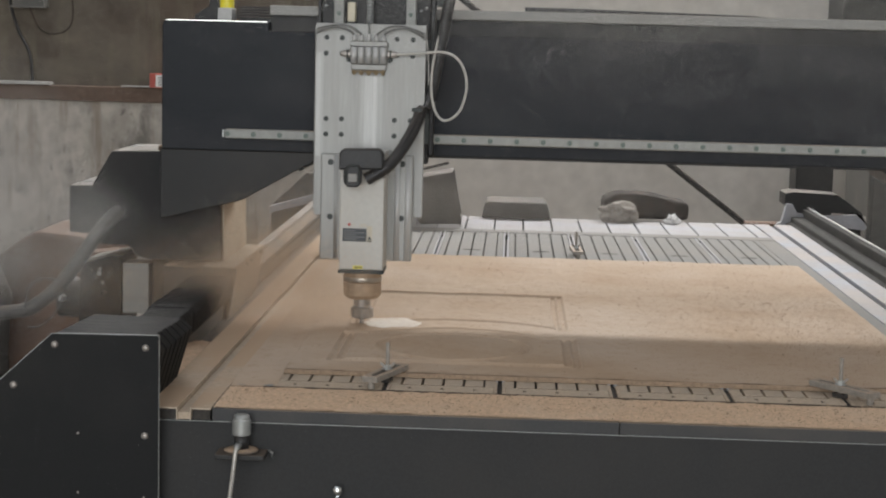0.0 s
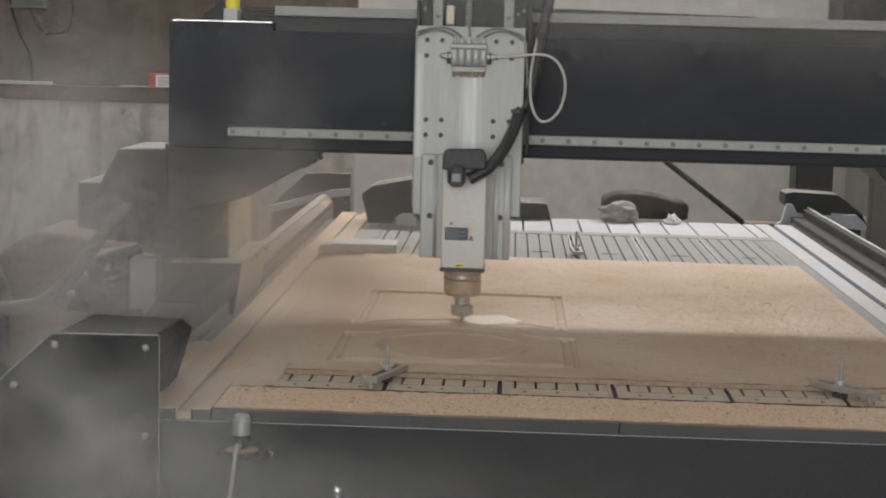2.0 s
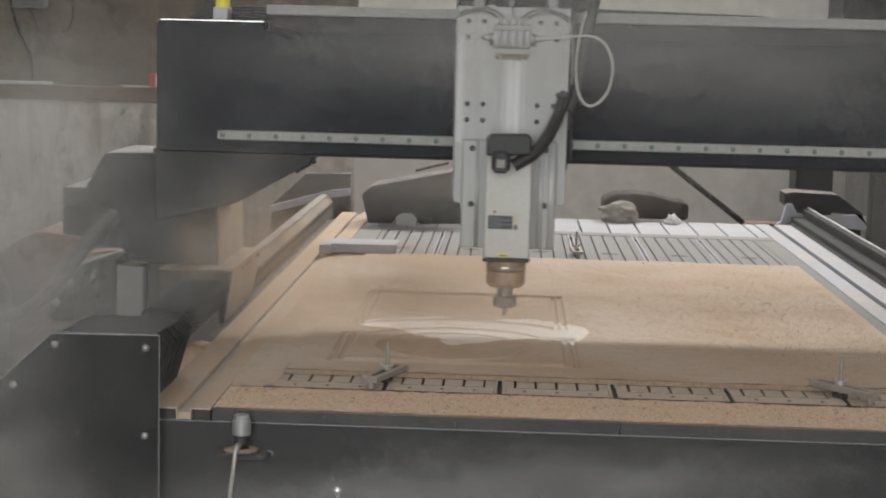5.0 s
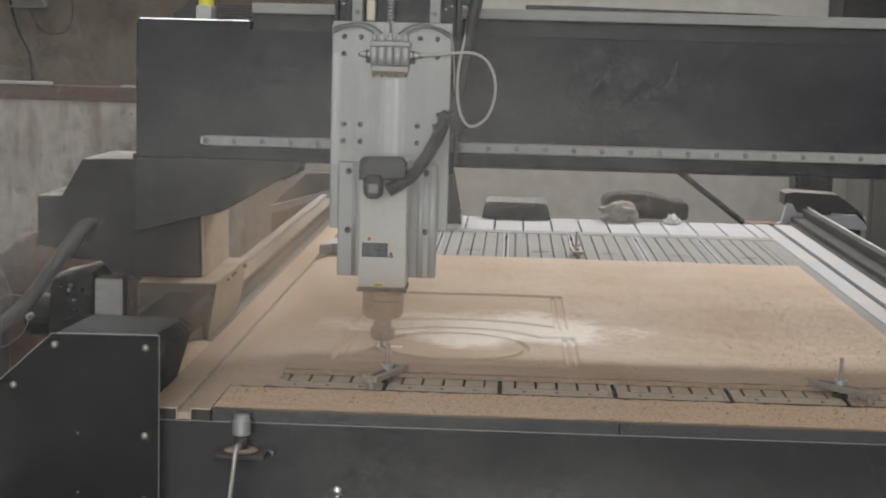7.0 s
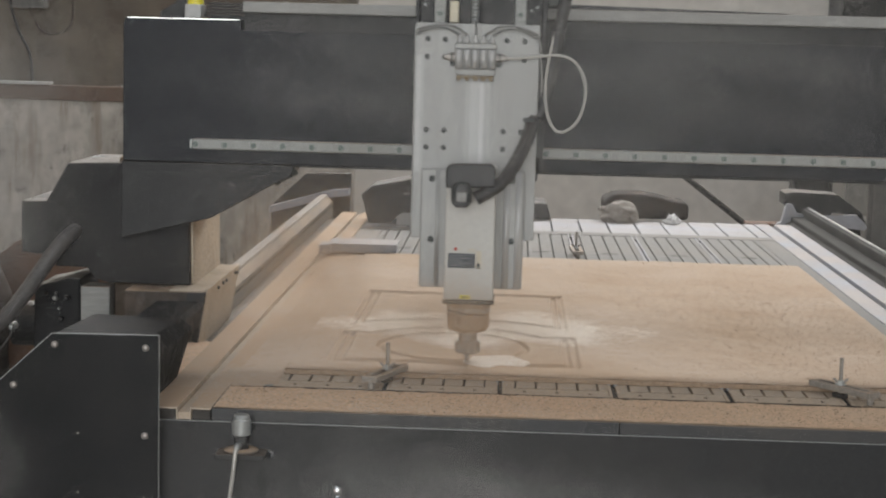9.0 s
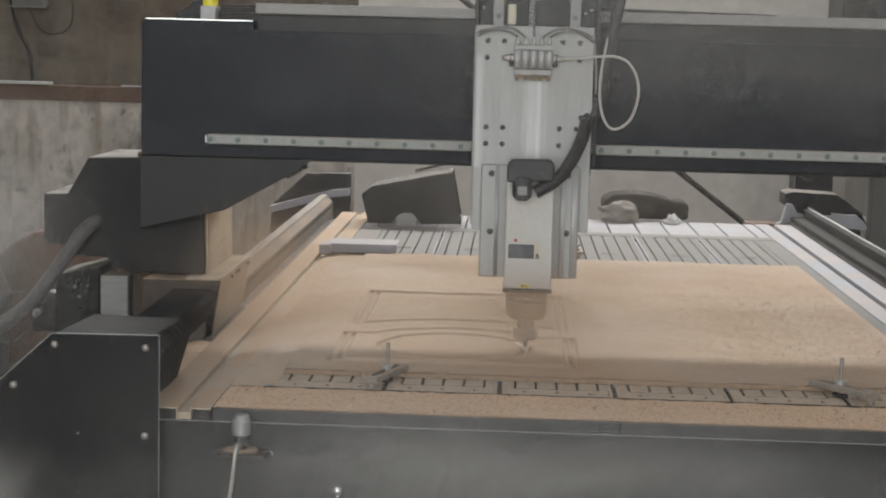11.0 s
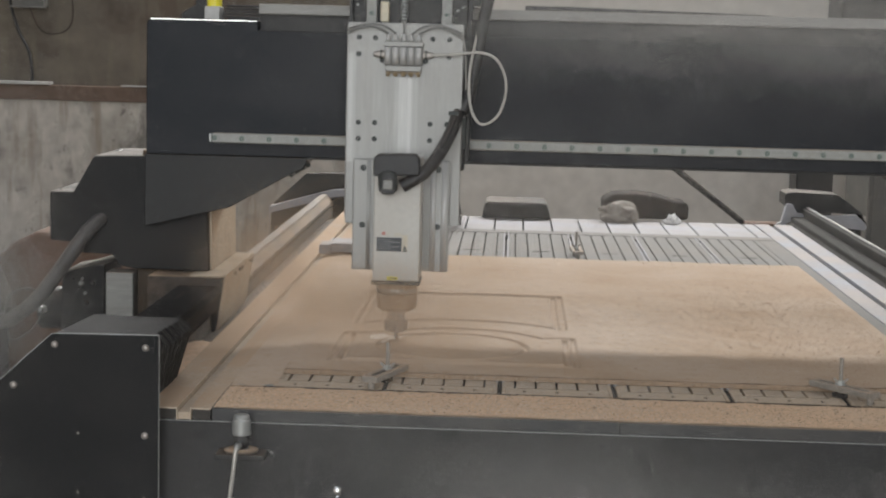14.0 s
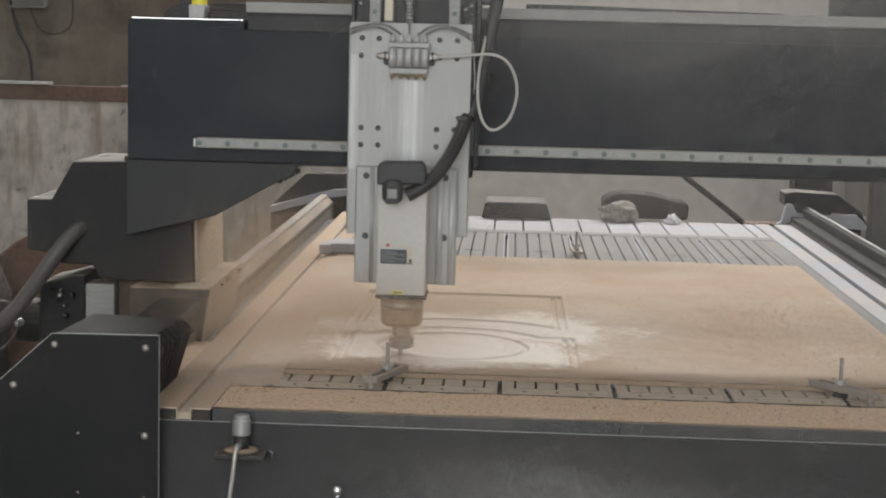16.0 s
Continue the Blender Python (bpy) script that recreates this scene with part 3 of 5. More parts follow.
def build_end_cover():
    """The black sheet box at the front of the side rail and the folded bellows behind it."""
    cover = thing("rail_end_cover", "black sheet steel rail cover box with bright edges and round screws", "machine cover")
    z0 = 0.20
    outline = [(-0.862, z0), (-0.578, z0), (-0.578, 0.927), (-0.758, 0.925), (-0.862, 0.829)]
    part("front_plate", prism(outline, 2.762, 2.766, 0.0006), PANEL, cover, "black satin front plate")
    # the sheared edge of the plate catches the light
    for p, q in (((-0.578, 0.927), (-0.758, 0.925)), ((-0.578, 0.62), (-0.578, 0.927)), ((-0.758, 0.925), (-0.862, 0.829))):
        part("edge", cyl((p[0], 2.7645, p[1]), (q[0], 2.7645, q[1]), 0.0013, None, 6), STEEL, cover, "bare bright sheet edge")
    inner = [(-0.856, z0 + 0.01), (-0.620, z0 + 0.01), (-0.620, 0.890), (-0.756, 0.890), (-0.852, 0.800)]
    part("shell", prism(inner, 2.766, 2.84), BLACK, cover)
    part("foot", box(-0.85, -0.59, 2.78, 3.1, 0.0, 0.22, 0.004), BLACK, cover)
    for x, z in ((-0.753, 0.907), (-0.600, 0.906), (-0.823, 0.836), (-0.601, 0.756)):
        bm = lathe_y(x, 2.762, z, ((0.0062, 0), (0.0062, 0.0015), (0.005, 0.0035), (0.0025, 0.0048)))
        part("screw", bm, HOLDER, cover, "bright domed screw", True)
    for x, z in ((-0.714, 0.757), (-0.714, 0.655), (-0.602, 0.650)):
        part("hole", cyl((x, 2.7625, z), (x, 2.7612, z), 0.0019, None, 10), HOLDER, cover, "small bare rivet")
    bel = thing("rail_bellows", "folded black rubberised bellows dulled by dust", "bellows")
    for i in range(14):
        y, rise = 2.768 + 0.0203 * i, -0.0009 * i - 0.002 * (i == 0)
        grow = (0.0, 0.002, 0.0, 0.003, 0.001, 0.003, 0.001, 0.004, 0.002, 0.005, 0.003, 0.005, 0.002, 0.004)[i]
        pts = [(-0.86, 0.60), (-0.616, 0.60), (-0.604 + 0.3 * grow, 0.803), (-0.580 + grow, 0.893), (-0.600 + grow, 0.920 + rise), (-0.758, 0.922 + rise + 0.3 * grow), (-0.86, 0.828)]
        part("fold", prism(pts, y, y + 0.0192, 0.0014), BELLOWS, bel)
        small = [(x - 0.0003, z - 0.0005) for x, z in pts]
        part("fold", prism(small, y + 0.0192, y + 0.0203), BELLOWS, bel)


    # the narrower bellows over the guide rail, up to where the gantry's own bellows slide over it
    for i in range(19):
        y = 3.050 + 0.0215 * i
        part("rail_fold", prism(rail_fold_outline(0.0), y, y + 0.0195, 0.003), BELLOWS, bel)


def rail_fold_outline(out):
    return [(-0.733 - out, 0.824), (-0.640 + out, 0.824), (-0.637 + out, 0.862), (-0.645 + out, 0.872 + out), (-0.725 - out, 0.872 + out), (-0.733 - out, 0.862)]


def lathe_y(x, y, z, profile, seg=16):
    """A turned body that points to -y, from (radius, height) pairs."""
    bm = bmesh.new()
    rings = [[bm.verts.new((x + r * math.cos(2 * math.pi * i / seg), y - h, z + r * math.sin(2 * math.pi * i / seg))) for i in range(seg)] for r, h in profile]
    for a, b in zip(rings, rings[1:]):
        for i in range(seg):
            bm.faces.new((a[i], a[(i + 1) % seg], b[(i + 1) % seg], b[i]))
    bm.faces.new(rings[0][::-1])
    bm.faces.new(rings[-1])
    return bm


build_end_cover()


def build_front_fittings():
    s = thing("tool_setter", "round steel tool setter on a black bracket with a braided cable", "sensor")
    x, y = -0.4395, 2.775
    part("cap", lathe(x, y, ((0.0150, 0.761), (0.0158, 0.763), (0.0158, 0.786), (0.0135, 0.7885), (0.0135, 0.7925), (0.0115, 0.7955), (0.004, 0.796))), STEEL, s, "brushed steel cap dusted tan")
    part("collar", lathe(x, y, ((0.0125, 0.738), (0.0125, 0.761))), RUBBER, s, "black collar", True)
    part("flange", lathe(x, y, ((0.027, 0.731), (0.029, 0.7325), (0.029, 0.736), (0.013, 0.738))), DUSTY, s, "", True)
    part("bracket", box(x - 0.042, x + 0.042, 2.752, 2.802, 0.722, 0.731, 0.002), BLACK, s, "dusty black bracket")
    part("cable", tube(((x - 0.003, 2.745, 0.746), (x - 0.004, 2.738, 0.738), (x - 0.008, 2.736, 0.70), (x - 0.014, 2.738, 0.64), (x - 0.016, 2.75, 0.5), (x - 0.01, 2.78, 0.3)), 0.0036, 10, 12, 0.05), BRAID, s, "silvery braided cable", True)
    part("gland", lathe_y(x - 0.003, 2.768, 0.745, ((0.006, 0), (0.006, 0.018), (0.0045, 0.026), (0.002, 0.028))), STEEL, s, "", True)
    part("hook", tube(((-0.397, 2.80, 0.728), (-0.392, 2.785, 0.7315), (-0.388, 2.783, 0.728), (-0.390, 2.79, 0.722)), 0.0018, 8, 6), STEEL, s)
    b = thing("lifting_knob", "small faceted chrome knob on the black front panel", "knob")
    bm = bmesh.new()
    bmesh.ops.create_icosphere(bm, subdivisions=2, radius=0.0095, matrix=Matrix.Translation((-0.277, 2.786, 0.667)))
    part("ball", bm, SPARK, b, "faceted chrome ball")
    part("stem", cyl((-0.277, 2.788, 0.66), (-0.277, 2.803, 0.655), 0.004), SPARK, b)


build_front_fittings()

# ---------------------------------------------------------------- the sheet and what lies on the bed
BOARD_X0, BOARD_X1, BOARD_Y0, BOARD_Y1, BOARD_Z = -0.411, 0.828, 3.105, 4.852, 0.811


def cut_lines():
    """The routed outlines of the cabinet door: straight runs and arcs, as points 4 mm apart."""
    lines = []

    def run(p, q):
        k = max(2, int(math.dist(p, q) / 0.004))
        lines.append([(p[0] + (q[0] - p[0]) * i / k, p[1] + (q[1] - p[1]) * i / k) for i in range(k + 1)])

    def arc(cx, cy, r, a0, a1):
        k = max(8, int(abs(a1 - a0) * r / 0.004))
        lines.append([(cx + r * math.cos(a0 + (a1 - a0) * i / k), cy + r * math.sin(a0 + (a1 - a0) * i / k)) for i in range(k + 1)])

    for inset in (0.0, 0.016):
        x0, x1, yb = -0.327 + inset, 0.124 - inset, 4.045 - inset
        run((x0, 3.578), (x0, yb))
        run((x0, yb), (x1, yb))
        run((x1, yb), (x1, 3.578))
    arc(-0.1, 3.318, 0.338, math.radians(50.2), math.radians(129.8))
    x0, x1 = -0.332, 0.136
    run((x0, 3.462), (-0.275, 3.462))
    run((0.069, 3.462), (x1, 3.462))
    arc(-0.103, 3.327, 0.2187, math.radians(38.2), math.radians(141.8))
    for inset in (0.0, 0.016):
        run((x0 + inset, 3.462 - inset), (x0 + inset, 3.155 + inset))
        run((x1 - inset, 3.462 - inset), (x1 - inset, 3.155 + inset))
        run((x0 + inset, 3.155 + inset), (x1 - inset, 3.155 + inset))
    arc(-0.106, 3.334, 0.146, 0, 2 * math.pi)
    return np.array([p for l in lines for p in l]) * 1.0164


powder = []


def build_board():
    board = thing("mdf_sheet", "tan fibreboard sheet under sawdust with routed door outlines", "board")

    def steps(a, z, fine_a, fine_z, fine, coarse):
        left = np.linspace(a, fine_a, max(2, round((fine_a - a) / coarse)) + 1)[:-1]
        mid = np.linspace(fine_a, fine_z, round((fine_z - fine_a) / fine) + 1)
        right = np.linspace(fine_z, z, max(2, round((z - fine_z) / coarse)) + 1)[1:]
        return np.concatenate([left, mid, right])

    xs = steps(BOARD_X0, BOARD_X1, -0.355, 0.157, 0.0027, 0.009)
    ys = steps(BOARD_Y0, BOARD_Y1, 3.185, 4.128, 0.0026, 0.011)
    pts = cut_lines()
    gx, gy = np.meshgrid(xs, ys)
    near = np.full(gx.shape, 1.0)
    for p in pts:
        i0, i1 = np.searchsorted(xs, (p[0] - 0.012, p[0] + 0.012))
        j0, j1 = np.searchsorted(ys, (p[1] - 0.012, p[1] + 0.012))
        d = np.hypot(gx[j0:j1, i0:i1] - p[0], gy[j0:j1, i0:i1] - p[1])
        near[j0:j1, i0:i1] = np.minimum(near[j0:j1, i0:i1], d)
    groove = np.clip((0.0066 - near) / 0.0026, 0, 1) * -0.0058
    ridge = np.exp(-((near - 0.012) / 0.004) ** 2) * 0.0010
    verts = []
    for j in range(len(ys)):
        for i in range(len(xs)):
            x, y = xs[i], ys[j]
            h = 0.0012 * noise.fractal(Vector((x * 16, y * 16, 0)), 1, 2, 4) + 0.0016 * max(0, noise.noise(Vector((x * 55, y * 45, 7))) - 0.2)
            verts.append((x, y, BOARD_Z + h + groove[j, i] + ridge[j, i]))
    nx = len(xs)
    faces = [(j * nx + i, j * nx + i + 1, (j + 1) * nx + i + 1, (j + 1) * nx + i) for j in range(len(ys) - 1) for i in range(nx - 1)]
    me = bpy.data.meshes.new("face")
    me.from_pydata(verts, [], faces)
    me.materials.append(BOARD)
    me.polygons.foreach_set("use_smooth", [True] * len(faces))
    top = new("face", me)
    top.parent = board
    part("core", box(BOARD_X0 + 0.001, BOARD_X1 - 0.001, BOARD_Y0 + 0.001, BOARD_Y1 - 0.001, TOP + 0.0012, BOARD_Z - 0.0066), MDF_DARK, board, "brown fibreboard core")
    for x0, x1, y0, y1 in ((BOARD_X0, BOARD_X1, BOARD_Y0 - 0.001, BOARD_Y0 + 0.001), (BOARD_X0, BOARD_X1, BOARD_Y1 - 0.001, BOARD_Y1 + 0.001),
                           (BOARD_X0 - 0.001, BOARD_X0 + 0.001, BOARD_Y0, BOARD_Y1), (BOARD_X1 - 0.001, BOARD_X1 + 0.001, BOARD_Y0, BOARD_Y1)):
        part("sawn_edge", box(x0, x1, y0, y1, TOP + 0.0012, BOARD_Z - 0.001), MDF_DARK, board)
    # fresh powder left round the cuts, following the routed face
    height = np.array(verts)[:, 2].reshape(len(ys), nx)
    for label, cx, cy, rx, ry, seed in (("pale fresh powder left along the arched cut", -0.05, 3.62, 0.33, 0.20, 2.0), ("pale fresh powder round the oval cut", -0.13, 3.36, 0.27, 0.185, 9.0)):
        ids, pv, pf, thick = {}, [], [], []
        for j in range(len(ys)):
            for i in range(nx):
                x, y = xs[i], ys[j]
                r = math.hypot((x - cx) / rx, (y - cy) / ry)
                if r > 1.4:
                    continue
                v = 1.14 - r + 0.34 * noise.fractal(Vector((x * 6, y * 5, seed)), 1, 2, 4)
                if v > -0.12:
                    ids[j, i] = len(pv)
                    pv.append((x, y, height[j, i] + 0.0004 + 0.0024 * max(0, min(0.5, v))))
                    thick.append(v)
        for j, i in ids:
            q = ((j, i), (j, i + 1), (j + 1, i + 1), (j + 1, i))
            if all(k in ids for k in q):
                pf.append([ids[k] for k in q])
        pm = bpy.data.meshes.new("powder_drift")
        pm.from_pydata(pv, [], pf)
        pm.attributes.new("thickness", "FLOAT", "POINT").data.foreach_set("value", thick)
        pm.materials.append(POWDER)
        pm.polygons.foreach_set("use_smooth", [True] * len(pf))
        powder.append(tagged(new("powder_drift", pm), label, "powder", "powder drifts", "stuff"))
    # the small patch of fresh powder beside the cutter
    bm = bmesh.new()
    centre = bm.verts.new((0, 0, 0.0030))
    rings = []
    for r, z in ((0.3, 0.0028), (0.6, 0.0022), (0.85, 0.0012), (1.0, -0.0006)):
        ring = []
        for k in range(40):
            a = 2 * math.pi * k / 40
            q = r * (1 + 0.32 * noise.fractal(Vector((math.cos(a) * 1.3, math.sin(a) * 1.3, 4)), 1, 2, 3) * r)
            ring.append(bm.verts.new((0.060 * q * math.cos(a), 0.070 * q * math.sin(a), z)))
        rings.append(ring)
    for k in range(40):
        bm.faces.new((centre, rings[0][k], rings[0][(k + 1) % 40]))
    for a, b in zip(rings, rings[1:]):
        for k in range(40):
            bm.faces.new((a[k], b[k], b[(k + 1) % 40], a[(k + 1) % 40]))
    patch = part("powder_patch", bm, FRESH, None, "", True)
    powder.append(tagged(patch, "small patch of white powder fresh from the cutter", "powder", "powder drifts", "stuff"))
    # a drift of dust between the sheet and the left profile
    drift = thing("dust_drift", "loose tan sawdust drifted over the table edge", "sawdust", kind="stuff")
    bm = bmesh.new()
    rows = []
    for j in range(90):
        y = 2.986 + (4.92 - 2.986) * j / 89
        row = []
        for i in range(14):
            x = -0.4945 + 0.082 * i / 13
            row.append(bm.verts.new((x, y, TOP - 0.001 + 0.005 * min(1, j / 4) + 0.002 * noise.fractal(Vector((x * 25, y * 25, 5)), 1, 2, 4))))
        rows.append(row)
    for a, b in zip(rows, rows[1:]):
        for i in range(13):
            bm.faces.new((a[i], a[i + 1], b[i + 1], b[i]))
    part("layer", bm, BOARD, drift, "", True)


build_board()


def build_chips():
    """Loose chips, too many to count."""
    rng = random.Random(5)
    chips = thing("wood_chips", "loose brown wood chips scattered over the sawdust", "wood chips", kind="stuff")
    bm = bmesh.new()
    n = 0
    while n < 14500:
        if n < 2400:
            x, y, z = rng.uniform(-0.49, 0.87), rng.uniform(2.815, 2.985), TOP + 0.001
        else:
            x, y, z = rng.uniform(-0.39, 0.81), rng.uniform(3.12, 4.83), BOARD_Z + 0.001
            keep = 0.12 + 0.88 * max(0, min(1, (x - 0.1) / 0.65)) ** 1.6 * max(0.15, min(1, (4.8 - y) / 0.7))
            if rng.random() > keep:
                continue
        n += 1
        s = rng.uniform(*((0.0005, 0.0013) if n <= 2400 else (0.00035, 0.0009))) * (2.3 if rng.random() < 0.03 else 1)
        a = rng.uniform(0, 6.3)
        u = Vector((math.cos(a), math.sin(a), rng.uniform(-0.2, 0.4))) * s * rng.uniform(1, 2.8)
        v = Vector((-math.sin(a), math.cos(a), rng.uniform(-0.2, 0.4))) * s
        w = Vector((0, 0, s * rng.uniform(0.5, 1.1)))
        c = Vector((x, y, z))
        q = [bm.verts.new(c + k) for k in (u, v, -u, -v)] + [bm.verts.new(c + w)]
        for i in range(4):
            bm.faces.new((q[i], q[(i + 1) % 4], q[4]))
    part("chips", bm, CHIP, chips)


build_chips()


def build_clamp(x, y, turn, label):
    """A slotted hold-down bar with a threaded stud, wing nut and heel bolt."""
    c = thing("hold_down_clamp", label, "clamp", "clamps on the bed", at=pose(x, y, 0.8135, 0, 0, turn))
    bm = bmesh.new()
    for y0, y1 in ((-0.0155, -0.006), (0.006, 0.0155)):
        add_box(bm, -0.080, 0.062, y0, y1, 0.0, 0.011, 0.0012)
    for x0, x1 in ((-0.080, -0.066), (0.050, 0.062)):
        add_box(bm, x0, x1, -0.0062, 0.0062, 0.0003, 0.0107)
    part("bar", bm, STEEL_DUST, c, "dust-dulled slotted steel bar")
    part("stud", tube(((0, 0, -0.013), (0, 0, 0.015), (0, 0, 0.061)), 0.0036, 12, 20, 0.06), STEEL_DUST, c, "threaded steel stud")
    part("washer", cyl((0, 0, 0.011), (0, 0, 0.0128), 0.010, None, 20), STEEL, c)
    part("nut", cyl((0, 0, 0.0128), (0, 0, 0.019), 0.0068, 0.006, 6), STEEL, c)
    for s in (-1, 1):
        wing = prism([(s * 0.004, 0.013), (s * 0.007, 0.0135), (s * 0.014, 0.021), (s * 0.0135, 0.0245), (s * 0.010, 0.0235), (s * 0.004, 0.018)], -0.0016, 0.0016, 0.0007)
        w = part("wing", wing, STEEL_DUST, c)
        w.rotation_euler.z = radians(-turn)
    part("heel", cyl((-0.070, 0, -0.0132), (-0.070, 0, 0.0), 0.006, None, 12), STEEL_DUST, c)
    part("track_nut", box(-0.014, 0.014, -0.006, 0.006, -0.0125, -0.005, 0.001), GAP, c)
    return c


STEEL_DUST = material("dust_dulled_steel", (0.30, 0.275, 0.245), 0.55, 0.35, grain=120, vary=0.15, dust=0.6)
build_clamp(-0.2165, 3.062, 70, "dusty slotted steel clamp with wing nut holding the sheet")
build_clamp(0.610, 3.058, 128, "grey slotted steel clamp bar with tall stud gripping the sheet")
build_clamp(0.199, 5.00, 93, "small bare steel clamp stud standing in a table track")


def build_far_things():
    # black sheet hood lying on the rear table
    hood = thing("sheet_metal_hood", "black folded sheet metal hood resting on the rear table", "cover")
    part("front", prism([(-0.503, 0.90), (-0.467, 0.930), (-0.199, 0.985), (-0.163, 0.812), (-0.30, 0.806), (-0.315, 0.826), (-0.385, 0.826), (-0.40, 0.806), (-0.478, 0.806)], 5.69, 5.694, 0.0008), BLACK, hood)
    part("top", prism([(-0.503, 0.9005), (-0.467, 0.9305), (-0.199, 0.9855), (-0.198, 0.982), (-0.466, 0.927), (-0.50, 0.898)], 5.694, 5.90), BLACK, hood)
    part("side", box(-0.170, -0.166, 5.694, 5.90, 0.806, 0.83), BLACK, hood)
    part("back", prism([(-0.50, 0.898), (-0.467, 0.926), (-0.199, 0.98), (-0.166, 0.806), (-0.478, 0.806)], 5.90, 5.904), BLACK, hood)
    part("opening_liner", prism([(-0.385, 0.802), (-0.315, 0.802), (-0.318, 0.832), (-0.332, 0.843), (-0.362, 0.843), (-0.382, 0.832)], 5.684, 5.688, 0.0005), GREYBOX, hood, "pale rounded liner")
    bar = thing("pry_bar", "thin dark bar lying across the hood", "bar")
    part("rod", cyl((-0.325, 5.75, 0.982), (-0.215, 5.78, 1.010), 0.005), BLACK, bar)
    crate = thing("black_crate", "low black crate on the rear table", "crate")
    part("body", prism([(-0.10, 0.803), (0.145, 0.803), (0.130, 0.855), (0.118, 0.860), (-0.075, 0.860), (-0.088, 0.855)], 6.0, 6.22, 0.003), BLACK, crate)
    part("rim", box(-0.085, 0.128, 5.997, 6.0, 0.846, 0.854, 0.001), RUBBER, crate)
    sack = thing("grey_sack", "crumpled grey woven sack on the rear table", "sack")
    part("bag", lumpy((0.385, 6.03, 0.80), (0.074, 0.06, 0.042), 3.1, 0.35), SACK, sack, "", True)
    bag = thing("dark_bag", "dark bundled plastic bag behind the sack", "bag")
    part("body", prism([(0.335, 0.803), (0.642, 0.803), (0.644, 0.856), (0.628, 0.866), (0.60, 0.866), (0.52, 0.886), (0.45, 0.893), (0.375, 0.890), (0.336, 0.868)], 6.11, 6.3, 0.012), DARKBAG, bag, "", True)
    pap = thing("paper_ball", "crumpled white paper lump on the rear table", "paper")
    part("lump", lumpy((0.574, 5.99, 0.80), (0.026, 0.018, 0.021), 8.0, 0.7, 2), PAPER, pap)
    ang = thing("angle_profile", "short pale aluminium angle lying at the table edge", "profile")
    bm = bmesh.new()
    add_box(bm, -0.526, -0.325, 4.86, 4.90, TOP + 0.008, TOP + 0.034, 0.0015)
    add_box(bm, -0.526, -0.325, 4.90, 4.99, TOP + 0.030, TOP + 0.034, 0.001)
    part("flange", bm, PROFILE, ang)
    part("end_block", box(-0.548, -0.514, 4.84, 4.93, TOP + 0.0045, TOP + 0.032, 0.002), ALU_PLATE, ang)
    # rail covers at the far end
    cov = thing("far_rail_cover", "dark sheet steel rail cover with a pale edge", "machine cover", "far rail covers")
    part("panel", prism([(-0.90, 0.45), (-0.595, 0.45), (-0.595, 0.925), (-0.76, 0.922), (-0.888, 0.80)], 6.26, 6.30, 0.002), BLACK, cov)
    part("pale_strip", prism([(-0.888, 0.775), (-0.66, 0.838), (-0.595, 0.848), (-0.595, 0.872), (-0.66, 0.866), (-0.888, 0.80)], 6.20, 6.255, 0.001), PROFILE, cov, "pale bent strip")
    cov = thing("far_rail_cover", "dark boxed rail cover with pale bent sheet beneath", "machine cover", "far rail covers")
    part("panel", prism([(1.0, 0.862), (1.0, 0.903), (1.03, 0.910), (1.19, 0.903), (1.225, 0.878), (1.285, 0.835), (1.03, 0.838)], 6.2, 6.34, 0.002), BLACK, cov)
    part("pale_sheet", prism([(0.955, 0.790), (0.985, 0.803), (1.0, 0.868), (1.022, 0.868), (1.04, 0.836), (1.10, 0.826), (1.27, 0.836), (1.292, 0.79), (1.285, 0.780), (1.10, 0.796), (1.02, 0.782)], 6.16, 6.19, 0.001), ALU_PLATE, cov, "pale bent sheet")
    part("bright_edge", prism([(1.235, 0.850), (1.27, 0.838), (1.292, 0.800), (1.283, 0.832)], 6.155, 6.159), SPARK, cov, "bright sheet edge")
    part("lower_panel", box(1.02, 1.29, 6.25, 6.32, 0.4, 0.79, 0.002), BLACK, cov)
    # long brace behind the machine
    br = thing("brace_pipe", "dark steel brace pipe leaning behind the machine", "pipe")
    p, q = Vector((1.017, 7.5, 0.668)), Vector((-0.31, 7.5, 1.66))
    d = (q - p).normalized()
    part("pipe", cyl(p - d * 1.02, q + d * 1.6, 0.014, None, 14), BLACK, br)
    wood = thing("timber_block", "small reddish timber block behind the table", "timber")
    part("block", box(0.86, 0.99, 6.16, 6.25, 0.745, 0.795, 0.003), KRAFT, wood)
    stand = thing("block_stand", "black angle stand behind the table", "stand")
    part("shelf", box(0.72, 1.0, 6.145, 6.26, 0.735, 0.745, 0.001), BLACK, stand)
    for x in (0.73, 0.97):
        part("leg", box(x, x + 0.02, 6.17, 6.2, 0, 0.735), BLACK, stand)
    # posts and cabinets by the rear wall
    post = thing("steel_post", "dark painted steel post before the rear wall", "post")
    part("shaft", box(1.352, 1.528, 8.1, 8.3, 0, 0.98, 0.006), BLACK, post)
    part("foot", box(1.31, 1.57, 8.06, 8.34, 0, 0.03), BLACK, post)
    cab = thing("wall_duct", "dark hanging duct box on the rear wall", "duct")
    part("casing", box(1.72, 3.2, 9.1, 9.53, 1.35, 3.2, 0.01), BLACK, cab)
    side = thing("dark_cabinet", "tall dark grey cabinet standing by the rear wall", "cabinet")
    part("body", box(1.78, 2.4, 8.5, 9.1, 0, 1.25, 0.008), CABINET, side)
